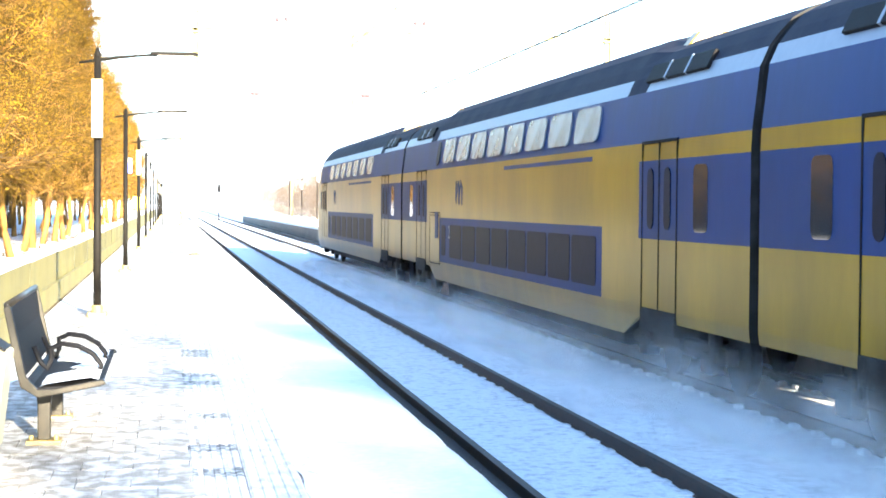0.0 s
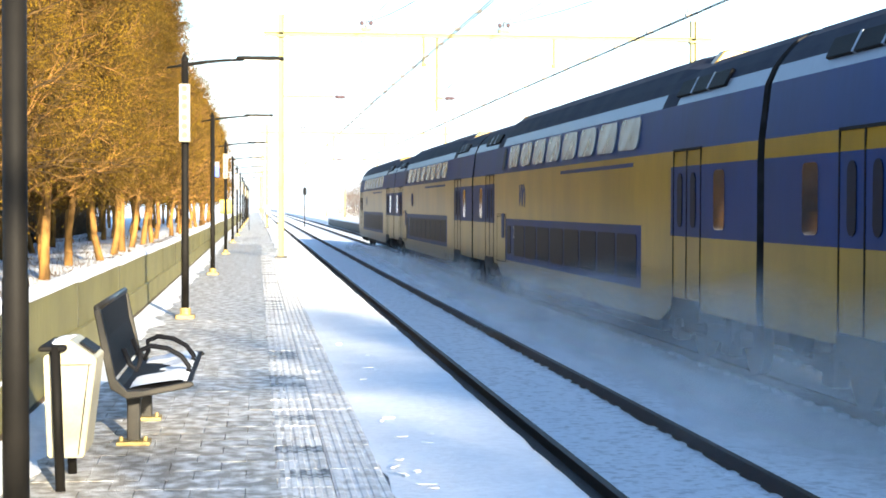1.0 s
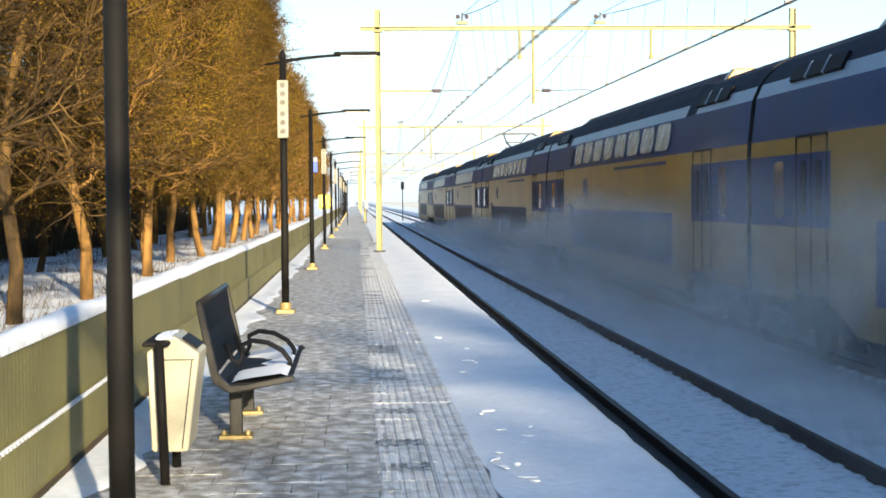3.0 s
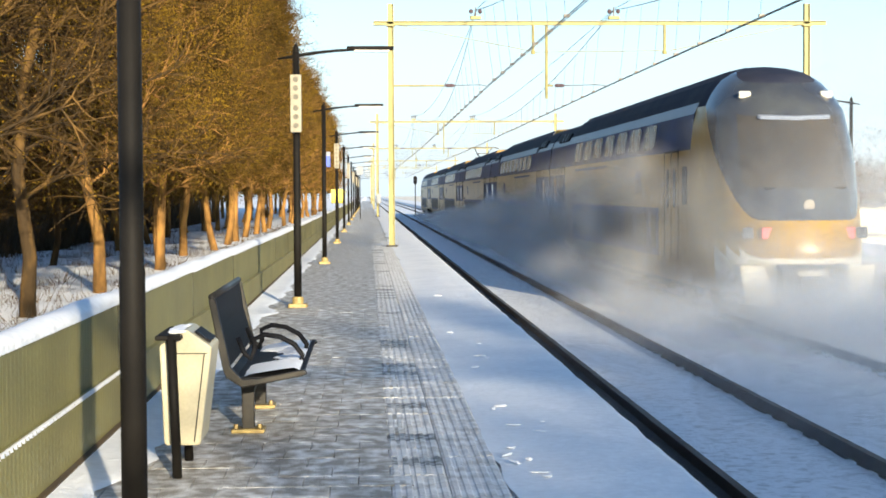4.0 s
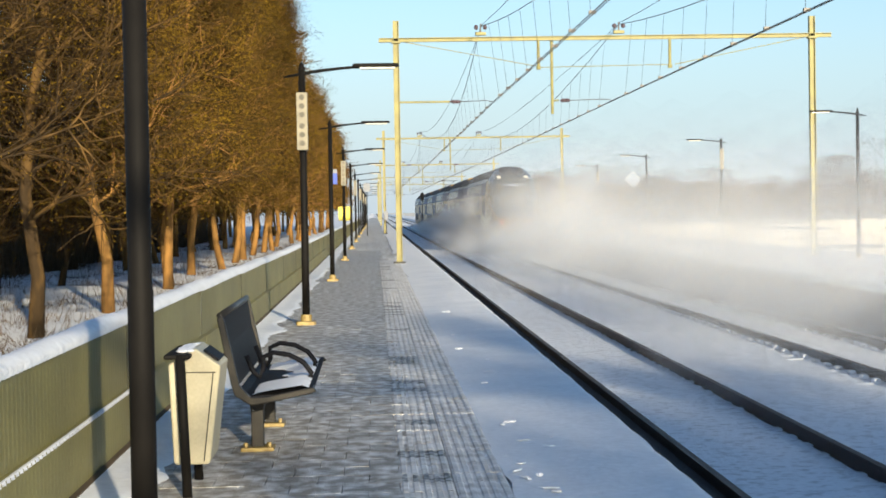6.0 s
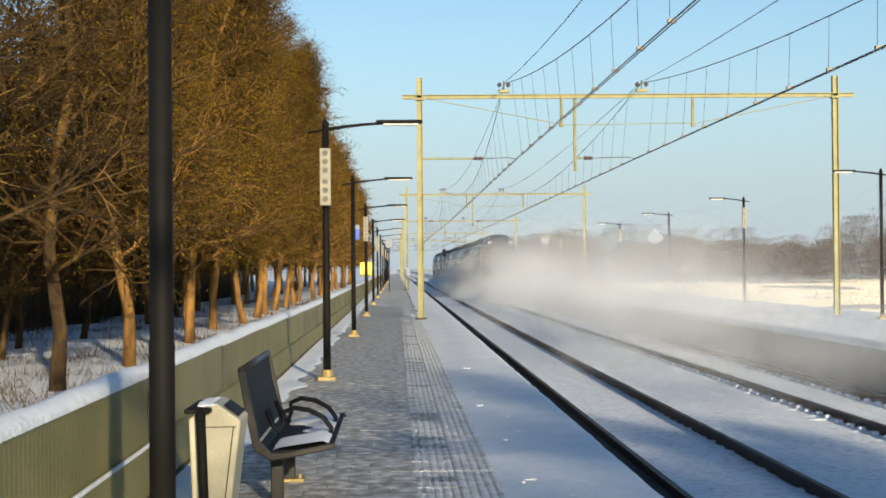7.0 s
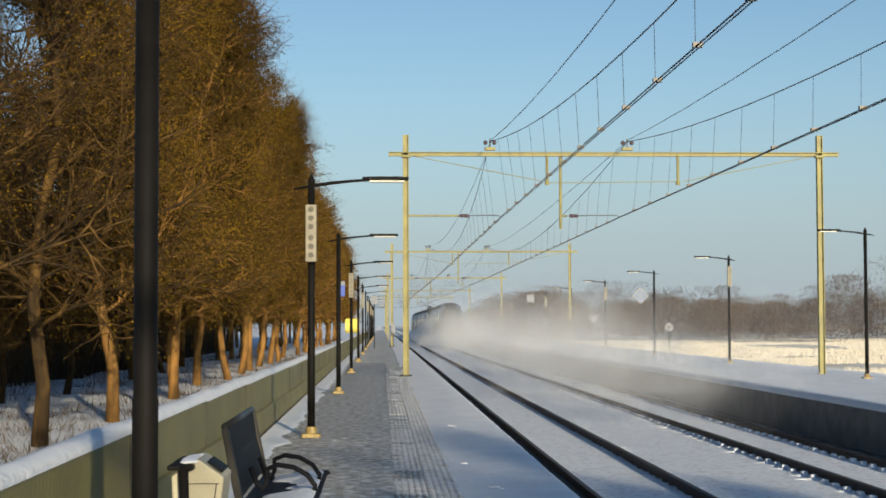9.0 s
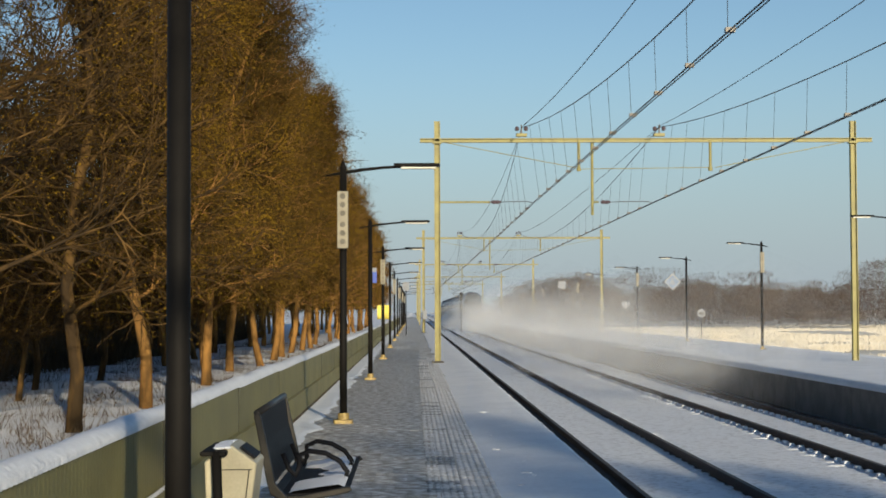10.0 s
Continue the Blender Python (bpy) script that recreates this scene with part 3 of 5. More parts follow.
# ---- bench, bin
def bench():
    b = thing("bench", "dark metal platform bench with snow on the seat", "bench")
    ya, yb = 9.65, 11.65
    for y in (10.22, 11.39):
        part("base_plate", solid(-0.87, -0.66, y - 0.09, y + 0.09, 0.0, 0.025, 0.005), FOOT, b, "ochre steel base plate")
        for x in (-0.84, -0.69):
            part("bolt", tubed([(x, y - 0.05, 0.02), (x, y - 0.05, 0.055)], 0.014, 6), FOOT, b)
        leg = [(-0.805, 0.02), (-0.725, 0.02), (-0.725, 0.25), (-0.70, 0.36), (-0.82, 0.36), (-0.805, 0.25)]
        part("leg", prism(leg, 0.07, "y", 0.008), BENCHFRAME, b).matrix_basis = pose(0, y, 0)
    for y in (ya, yb):
        arm = [(-0.875, 0.47), (-0.855, 0.41), (-0.76, 0.350), (-0.68, 0.362), (-0.40, 0.415), (-0.365, 0.43), (-0.385, 0.456), (-0.66, 0.405),
               (-0.76, 0.40), (-0.825, 0.47), (-0.912, 0.875), (-0.93, 0.90), (-0.955, 0.875), (-0.945, 0.83)]
        part("side_frame", prism(arm, 0.045, "y", 0.008), BENCHFRAME, b, "cast dark side frame").matrix_basis = pose(0, y, 0)
    for y in (10.25, 11.0):
        hoop = [(-0.83, 0.60), (-0.79, 0.50), (-0.75, 0.46), (-0.725, 0.52), (-0.73, 0.585), (-0.66, 0.615), (-0.56, 0.60), (-0.47, 0.55), (-0.42, 0.48), (-0.43, 0.45)]
        part("armrest", tubed([(x, y, z) for x, z in hoop], 0.017, 8), BENCHDARK, b, "black tubular armrest", True)
    part("seat", prism([(-0.845, 0.43), (-0.80, 0.405), (-0.62, 0.412), (-0.385, 0.452), (-0.385, 0.434), (-0.62, 0.395), (-0.80, 0.388), (-0.85, 0.415)], yb - ya - 0.05, "y"), BENCHDARK, b, "dark perforated steel seat").matrix_basis = pose(0, (ya + yb) / 2, 0)
    part("backrest", prism([(-0.835, 0.47), (-0.90, 0.70), (-0.925, 0.885), (-0.945, 0.88), (-0.925, 0.70), (-0.86, 0.465)], yb - ya - 0.05, "y"), BENCHDARK, b, "dark perforated steel backrest").matrix_basis = pose(0, (ya + yb) / 2, 0)
    part("back_rail", tubed([(-0.935, ya, 0.893), (-0.935, yb, 0.893)], 0.022, 10), BENCHFRAME, b, "rounded top rail", True)
    # snow blown over the seat, thin towards the back
    bm = bmesh.new()
    rows = []
    for i in range(60):
        y = ya + 0.04 + (yb - ya - 0.08) * i / 59
        bare = 0.22 if 0.33 < i / 59 < 0.8 else 0.06
        x0, x1 = -0.80 + bare * (0.7 + 0.5 * abs(noise.noise((y * 2.5, 8, 0)))), -0.415
        rows.append([bm.verts.new((x, y, z)) for x, z in ((x0, 0.410), (x0 + 0.04, 0.424), ((x0 + x1) / 2, 0.445), (x1 - 0.04, 0.462), (x1, 0.448))])
    for a, c in zip(rows, rows[1:]):
        for k in range(4):
            bm.faces.new((a[k], a[k + 1], c[k + 1], c[k])).smooth = True
    tagged(bm_object("seat_snow", bm, SNOW), "patchy white snow lying on the bench seat", "snow", kind="stuff")
    return b


bench()


def litter_bin():
    b = thing("litter_bin", "cream steel litter bin hung between two dark posts", "litter bin")
    y0, y1 = 8.62, 9.06
    front = [(-1.118, 0.70), (-0.975, 0.79), (-0.838, 0.69), (-0.902, 0.175), (-0.915, 0.162), (-1.085, 0.162), (-1.098, 0.175)]
    body = part("body", prism([(x + 0.97, z) for x, z in front], y1 - y0, "y", 0.012), BINPAINT, b, "tapered cream bin body")
    body.matrix_basis = pose(-0.97, (y0 + y1) / 2, 0)
    part("seam", solid(-0.108, 0.108, -0.003, 0.0, 0.655, 0.660), BENCHFRAME, body).matrix_basis = pose(0, -(y1 - y0) / 2 - 0.001, 0)
    part("seam", tubed([(0.092, 0, 0.655), (0.034, 0, 0.18)], 0.003, 4), BENCHFRAME, body).matrix_basis = pose(0, -(y1 - y0) / 2 - 0.001, 0)
    part("flap", solid(-0.05, 0.05, -0.15, 0.15, -0.006, 0.006, 0.002), BENCHDARK, b, "dark mouth flap").matrix_basis = pose(-0.893, 8.84, 0.742, 0, 36, 0)
    part("post", tubed([(-1.018, 8.55, -0.03), (-1.045, 8.55, 0.76)], 0.026, 12), POLE, b, "dark steel post", True)
    part("post", tubed([(-1.02, 9.12, -0.03), (-1.04, 9.12, 0.76)], 0.026, 12), POLE, b, "dark steel post", True)
    part("top_bar", solid(-1.13, -0.99, 8.53, 9.16, 0.735, 0.762, 0.01), POLE, b, "dark top bar")
    bm = bmesh.new()
    for k in range(16):
        bmesh.ops.create_icosphere(bm, subdivisions=2, radius=0.03, matrix=pose(-1.02 + random.uniform(-0.03, 0.03), 8.6 + 0.03 * k, 0.775) @ Matrix.Diagonal((1.1, 1.2, 0.35, 1)))
    tagged(bm_object("bin_snow", bm, SNOW, smooth=True), "small heap of snow on the litter bin", "snow", kind="stuff")
    return b


litter_bin()


# ---- trees
def tree_meshes(seed, height, spread, twigs, leaves, lean=0.0, fat=1.0):
    rnd = random.Random(seed)
    trunk, crown = bmesh.new(), []
    pts, rad = [], []
    x = y = 0.0
    r0 = 0.078 + 0.003 * height * rnd.uniform(0.6, 1.0)
    n = 9
    for i in range(n):
        u = i / (n - 1)
        x += rnd.uniform(-0.26, 0.26) + lean * 0.35
        y += rnd.uniform(-0.26, 0.26)
        pts.append(Vector((x, y, -0.3 + u * height * 0.86)))
        rad.append(r0 * (1 - u) ** 0.8 * (1.25 if i == 0 else 1) + 0.012)
    tube(trunk, pts, rad, 9)
    ends = []

    def branch(p, d, length, r, depth):
        k = 5
        q, line, rr = p.copy(), [p.copy()], [r]
        dd = d.normalized()
        for i in range(k):
            dd = (dd + Vector((rnd.gauss(0, 0.16), rnd.gauss(0, 0.16), rnd.gauss(0.03, 0.13)))).normalized()
            q = q + dd * (length / k)
            line.append(q.copy())
            rr.append(r * (1 - (i + 1) / k) + 0.004)
        tube(trunk, line, rr, 5 if depth < 2 else 3, cap=False)
        for i in range(1, k + 1):
            ends.append((line[i], dd, depth))
        if depth < 2:
            for i in range(1, k + 1):
                for _ in range(2 if depth == 0 else 1):
                    nd = (dd + Vector((rnd.gauss(0, 0.75), rnd.gauss(0, 0.75), rnd.gauss(0.05, 0.5)))).normalized()
                    branch(line[i], nd, length * rnd.uniform(0.38, 0.6), rr[i] * 0.7 + 0.004, depth + 1)

    for i in range(30):
        u = 0.20 + 0.80 * (i + rnd.random()) / 30
        f = u * (n - 1)
        a = min(int(f), n - 2)
        p = pts[a].lerp(pts[a + 1], f - a)
        ang = i * 2.4 + rnd.uniform(-0.5, 0.5)
        up = 0.15 + 0.9 * u
        d = Vector((math.cos(ang), math.sin(ang), up))
        branch(p, d, spread * (1.05 - 0.62 * u) * rnd.uniform(0.75, 1.15), min(0.05, rad[a] * 0.30) + 0.006, 0)
    verts, faces = [], []
    lv, lf = [], []
    full = rnd.sample(ends, int(len(ends) * 0.42))       # the sprays that still hold their dry leaves
    for _ in range(twigs):
        p, d, depth = rnd.choice(full) if rnd.random() < 0.78 else rnd.choice(ends)
        d = (d * 0.7 + Vector((rnd.gauss(0, 0.6), rnd.gauss(0, 0.6), rnd.gauss(0.0, 0.55)))).normalized()
        L = rnd.uniform(0.35, 0.95)
        s = d.orthogonal().normalized() * 0.0075 * fat
        s.rotate(Euler((rnd.random() * 6, rnd.random() * 6, 0)))
        m = p + d * L * 0.5 + Vector((rnd.gauss(0, 0.03), rnd.gauss(0, 0.03), rnd.gauss(0, 0.03)))
        e = p + d * L + Vector((0, 0, -0.06 * L))
        b = len(verts)
        verts += [p - s, p + s, m + s * 0.8, m - s * 0.8, e]
        faces += [(b, b + 1, b + 2, b + 3), (b + 3, b + 2, b + 4)]
        for _ in range(leaves):
            c = p.lerp(e, rnd.uniform(0.2, 1.05)) + Vector((rnd.gauss(0, 0.05), rnd.gauss(0, 0.05), rnd.gauss(0, 0.05)))
            w = rnd.uniform(0.010, 0.024) * fat
            a1 = Vector((rnd.gauss(0, 1), rnd.gauss(0, 1), rnd.gauss(0, 1))).normalized() * w
            a2 = a1.orthogonal().normalized() * w * 0.6
            b = len(lv)
            lv += [c - a1, c + a2, c + a1, c - a2]
            lf.append((b, b + 1, b + 2, b + 3))
    tm = bpy.data.meshes.new("twigs")
    tm.from_pydata(verts, [], faces)
    tm.materials.append(TWIG)
    lm = bpy.data.meshes.new("dry_leaves")
    lm.from_pydata(lv, [], lf)
    lm.materials.append(CATKIN)
    return trunk, tm, lm


def make_tree(seed, height, spread, twigs, leaves, label, lean=0.0, fat=1.0, bark=BARK, twig=None):
    t = thing("tree", label, "tree", "trees behind the barrier")
    trunk, tm, lm = tree_meshes(seed, height, spread, twigs, leaves, lean, fat)
    part("trunk", trunk, bark, t, "rough bark", True)
    if twig:
        tm.materials[0] = twig
    for nm, me in (("twig_crown", tm), ("leaf_crown", lm)):
        o = new(nm, me)
        o.parent = t
    return t


LAB = "tall bare tree with rust-brown dry twigs in snow"
protos = [make_tree(11, 11.5, 2.25, 12000, 8, LAB), make_tree(12, 10.8, 2.1, 12000, 8, LAB, 0.15), make_tree(13, 12.2, 2.3, 12000, 7, LAB, -0.15)]
light = [make_tree(21, 11.3, 2.4, 2600, 4, LAB, 0.0, 2.1), make_tree(22, 10.6, 2.4, 2600, 4, LAB, 0.2, 2.1)]
bare = make_tree(31, 11.0, 2.8, 6500, 3, "bare tree with shade-darkened limbs and few rust-brown twigs in snow", 0.3, 1.0, SHADEBARK, SHADETWIG)
used = set()
rt = random.Random(5)


def plant(proto, m, size=1.0):
    if proto.name in used:
        t = copy_thing(proto, m)
    else:
        used.add(proto.name)
        t = proto
        t.matrix_basis = m
    t.scale = (size, size, size)
    return t


later = []
# front row along the barrier, with the gaps that it has
FRONT_Y = [17.2, 22.2, 27.2, 31.6, 34.9, 37.4, 43.5, 47.8, 52.6, 57.5, 62.0, 67.0, 73.0, 79.0, 87.0, 92.0]
FRONT_Y += list(range(97, 175, 5))
for k, y in enumerate(FRONT_Y):
    m = pose(-4.65 + rt.uniform(-0.12, 0.12), y, -0.15, 0, 0, rt.uniform(0, 360))
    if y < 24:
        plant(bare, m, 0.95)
    elif y < 68:
        plant(protos[k % 3], m, rt.uniform(0.9, 1.0))
    else:
        later.append((m, 1.0))
y = 20.0
while y < 175:
    for row, x in ((1, -7.3), (2, -10.2)):
        if y > 120 and row == 2:
            continue
        m = pose(x + rt.uniform(-0.6, 0.6), y + row * 1.3 + rt.uniform(-0.9, 0.9), -0.15, 0, 0, rt.uniform(0, 360))
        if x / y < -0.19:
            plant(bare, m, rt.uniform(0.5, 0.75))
        elif y < 62 and row == 1:
            plant(protos[rt.randrange(3)], m, rt.uniform(0.85, 1.0))
        else:
            later.append((m, 0.72 if row == 2 and y < 75 else 0.95))
    y += 4.2 if y < 70 else 5.0
for k, (m, size) in enumerate(later):
    plant(light[k % 2], m, size)
# deeper, lower rows that darken the wood
for k in range(40):
    plant(light[k % 2], pose(rt.choice((-13.2, -16.2, -19.5)) + rt.uniform(-1, 1), 26 + k * 3.2 + rt.uniform(-1.5, 1.5), -0.2, 0, 0, rt.uniform(0, 360)), 0.52)
# unseen trees added behind the camera across the line, to shade the near tracks
for k in range(22):
    tall = k < 13
    m = pose(13.5 + rt.uniform(-0.5, 0.5) if tall else 13.9 + rt.uniform(-0.4, 0.4), -31 - k * 2.1 if tall else -16 - (k - 13) * 1.6, -0.5, 0, 0, rt.uniform(0, 360))
    c = plant(light[k % 2], m, 1.17 if tall else 0.85)
    tagged(c, "unseen bare tree added behind the camera to shade the tracks", "tree", "trees beside the far platform")


def far_woods():
    rnd = random.Random(9)
    v, f = [], []
    for k in range(360):
        y = 150 + 190 * rnd.random()
        x = max(16.5, y * rnd.uniform(0.045, 0.50))
        h = (6.0 + 2.6 * noise.noise((x * 0.06, y * 0.03, 1))) * rnd.uniform(0.8, 1.1) * (1.15 if x / y > 0.27 else 0.85)
        w = h * rnd.uniform(0.45, 0.75)
        for _ in range(1100):
            a = rnd.uniform(0, 6.283)
            t = rnd.random() ** 0.75
            r = w * math.sqrt(rnd.random()) * (1 - (2 * t - 0.8) ** 2 * 0.42)
            c = Vector((x + r * math.cos(a), y + r * math.sin(a), -0.4 + h * t))
            d = Vector((rnd.gauss(0, 0.9), rnd.gauss(0, 0.9), 1.0)).normalized() * rnd.uniform(0.25, 0.6)
            s = Vector((rnd.gauss(0, 1), rnd.gauss(0, 1), 0)).normalized() * rnd.uniform(0.012, 0.030)
            b = len(v)
            v += [c - s, c + s, c + d]
            f.append((b, b + 1, b + 2))
    me = bpy.data.meshes.new("far_woods")
    me.from_pydata(v, [], f)
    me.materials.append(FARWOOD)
    return tagged(new("far_woods", me), "distant bare brown woods beyond the snowy field", "woods", kind="stuff")


far_woods()


# ---- signs and small fixtures
def sign_on_post(name, label, outline, plate_mat, x, y, z, post_h, base, face=0.02):
    t = thing(name, label, "sign", at=pose(x, y, 0))
    part("post", tubed([(0, 0, base), (0, 0, post_h)], 0.03, 8), POLE, t)
    part("plate", prism(outline, face, "y"), plate_mat, t, "flat sign plate").matrix_basis = pose(0, -0.04, z)
    return t


def bracket_sign(label, outline, plate_mat, x, y, z, reach, text=""):
    t = thing("platform_sign", label, "sign", at=pose(x, y, z))
    part("bracket", tubed([(reach, 0.0, 0), (0, 0, 0)], 0.018, 6), POLE, t)
    plate = part("plate", prism(outline, 0.03, "y"), plate_mat, t)
    if text:
        c = bpy.data.curves.new("numeral", "FONT")
        c.body, c.size, c.extrude, c.align_x, c.align_y = text, 0.42, 0.003, "CENTER", "CENTER"
        c.materials.append(WHITE)
        o = new("numeral", c)
        o.parent = t
        o.matrix_basis = pose(0, -0.022, 0, 90, 0, 0)
    return t


diamond = [(0, 0.42), (0.42, 0), (0, -0.42), (-0.42, 0)]
t = bracket_sign("diamond-shaped blue sign with a white border and number six", diamond, WHITE, 12.40, 76.5, 2.85, 0.68, "6")
part("field", prism([(0, 0.33), (0.33, 0), (0, -0.33), (-0.33, 0)], 0.034, "y"), material("pale_blue", (0.16, 0.22, 0.34), 0.5, bump=0), t, "pale blue field")
ring = [(0.22 * math.cos(k * math.pi / 10), 0.22 * math.sin(k * math.pi / 10)) for k in range(20)]
r = sign_on_post("round_sign", "round white speed sign on a post behind the far platform", ring, WHITE, 15.2, 84.5, 1.32, 1.5, -0.6)
part("writing_bar", solid(-0.13, 0.13, -0.056, -0.05, 1.26, 1.38), BENCHFRAME, r, "dark writing bar")
sign_on_post("triangular_sign", "white triangular sign pointing down on a post", [(-0.32, 0.26), (0.32, 0.26), (0, -0.28)], WHITE, 13.2, 99.5, 1.75, 1.9, 0.0)
sign_on_post("board_sign", "square white board on a tall post of the far platform", rounded(0.66, 0.66, 0.03), WHITE, 13.1, 141.0, 3.75, 4.1, 0.0)
sign_on_post("marker_plate", "narrow white marker plate on a post", rounded(0.22, 0.72, 0.03), WHITE, 13.1, 128.0, 1.9, 2.3, 0.0)
sign_on_post("timetable_board", "yellow timetable board on the platform by the barrier", rounded(0.62, 0.62, 0.03), SIGNYEL, -1.28, 71.0, 1.45, 1.8, 0.0)
sign_on_post("station_sign", "small white sign plate on a post of the platform", rounded(0.42, 0.52, 0.03), WHITE, -0.45, 101.0, 3.05, 3.35, 0.0)
sign_on_post("marker_plate", "narrow white marker plate beside a portal post", rounded(0.26, 0.62, 0.03), WHITE, 0.78, 108.6, 1.25, 1.6, 0.0)


def signal_mast(x, y):
    t = thing("railway_signal", "dark railway signal on a slim mast between the tracks", "railway signal", at=pose(x, y, 0))
    part("mast", tubed([(0, 0, -0.95), (0, 0, 3.7)], 0.06, 8), POLE, t)
    part("head", prism(rounded(0.42, 0.95, 0.18), 0.2, "y", 0.02), BENCHDARK, t, "black signal head").matrix_basis = pose(0, 0, 3.2)
    for z in (3.4, 3.2, 3.0):
        part("hood", tubed([(0, -0.1, z), (0, -0.25, z)], 0.09, 10), BENCHDARK, t)
    return t


signal_mast(5.62, 188.0)


def scrub():
    """Brushwood and grass stems that stick out of the snow behind the barrier."""
    rnd = random.Random(77)
    v, f = [], []
    for k in range(90000):
        y = 9 + 75 * rnd.random() ** 1.5
        x = -2.2 - 13 * rnd.random()
        if noise.noise((x * 1.6, y * 1.1, 2)) < 0.02:
            continue
        c = Vector((x, y, -0.22))
        d = Vector((rnd.gauss(0, 0.5), rnd.gauss(0, 0.5), 0.7)).normalized() * rnd.uniform(0.12, 0.45)
        q = Vector((rnd.gauss(0, 1), rnd.gauss(0, 1), 0)).normalized() * 0.008
        b = len(v)
        v += [c - q, c + q, c + d]
        f.append((b, b + 1, b + 2))
    for k in range(60000):
        y = 12 + 90 * rnd.random()
        x = -9.5 - 12 * rnd.random()
        c = Vector((x, y, -0.25))
        d = Vector((rnd.gauss(0, 0.35), rnd.gauss(0, 0.35), 1.0)).normalized() * rnd.uniform(0.7, 2.8)
        q = Vector((rnd.gauss(0, 1), rnd.gauss(0, 1), 0)).normalized() * 0.02
        b = len(v)
        v += [c - q, c + q, c + d]
        f.append((b, b + 1, b + 2))
    me = bpy.data.meshes.new("brushwood")
    me.from_pydata(v, [], f)
    me.materials.append(SCRUB)
    tagged(new("brushwood", me), "brown stems and brushwood sticking out of the snow", "brushwood", kind="stuff")


scrub()


def field_grass():
    """Pale upright grass blades, added to catch the low sun and brighten the field."""
    rnd = random.Random(55)
    v, f = [], []
    for k in range(70000):
        y = 45 + 140 * rnd.random()
        x = 16.2 + (y * 0.42 - 12) * rnd.random()
        if noise.noise((x * 0.10, y * 0.05, 4)) < -0.25:
            continue
        c = Vector((x, y, ground_height(x, y) - 0.08))
        d = Vector((rnd.gauss(0, 0.25), rnd.gauss(0, 0.25), 1.0)) * rnd.uniform(0.14, 0.34)
        q = Vector((1, rnd.gauss(0, 0.6), 0)).normalized() * rnd.uniform(0.02, 0.05)
        b = len(v)
        v += [c - q, c + q, c + d]
        f.append((b, b + 1, b + 2))
    me = bpy.data.meshes.new("field_grass")
    me.from_pydata(v, [], f)
    me.materials.append(SUNSTRAW)
    tagged(new("field_grass", me), "pale grass blades added over the field's snow to catch the low sun", "grass", kind="stuff")


field_grass()


def snow_crust():
    """Crusts on the packed snow by the platform edge, drawn out to suggest sunlit streaks."""
    rnd = random.Random(8)
    bm = bmesh.new()
    for k in range(30):
        y = 8.2 + 3.2 * rnd.random() if k < 9 else 8 + 16 * rnd.random()
        x = 0.78 + abs(rnd.gauss(0, 0.22)) if k < 9 else rnd.uniform(0.75, 1.5)
        m = pose(x, y, 0.014, 0, 0, rnd.uniform(0, 180)) @ Matrix.Diagonal((rnd.uniform(0.02, 0.07), rnd.uniform(0.015, 0.035), rnd.uniform(0.004, 0.010), 1))
        v = bmesh.ops.create_icosphere(bm, subdivisions=2, radius=1.0, matrix=m)["verts"]
        for q in v:
            q.co += Vector((0.3, 0.3, 0.15)) * 0.03 * noise.noise(q.co * 30)
    tagged(bm_object("snow_crust", bm, SNOW, smooth=True), "small crusts of snow, drawn out like sunlit streaks, along the platform edge", "snow", kind="stuff")


snow_crust()


# ---- the double-deck train
CAR, TIP = 26.75, 27.5
BANDS = [-0.28, 0.02, 0.17, 1.07, 1.20, 2.10, 2.34, 3.03, 3.25]
HALF = [1.33, 1.385, 1.40, 1.40, 1.40, 1.40, 1.39, 1.31, 1.21]
MATS = [YELLOW, BLUE, PALE, ROOF, UNDER, MASK, SCREEN, CAKED]


def band_mat(zone, b):
    """Material of band b (between BANDS b and b+1) in an end, joint or middle zone."""
    if b >= 7:
        return 2
    if b == 6:
        return 1
    if zone == "mid":
        return 0 if b < 2 or b in (4, 5) else 1
    if zone == "joint":
        return 0
    return {0: 4, 1: 0, 2: 0, 3: 1, 4: 1, 5: 0}[b]


def roof_curve(top):
    return [(1.10, 3.25 + (top - 3.25) * 0.27), (0.93, 3.25 + (top - 3.25) * 0.60), (0.66, 3.25 + (top - 3.25) * 0.86), (0.34, 3.25 + (top - 3.25) * 0.97), (0.0, top)]


def section(zone):
    top = 3.80 if zone == "end" else 3.93
    right = list(zip(HALF, BANDS)) + roof_curve(top)
    if zone == "end":
        right[0] = (1.33, 0.015)
    left = [(-x, z) for x, z in reversed(right[:-1])]
    return right + left


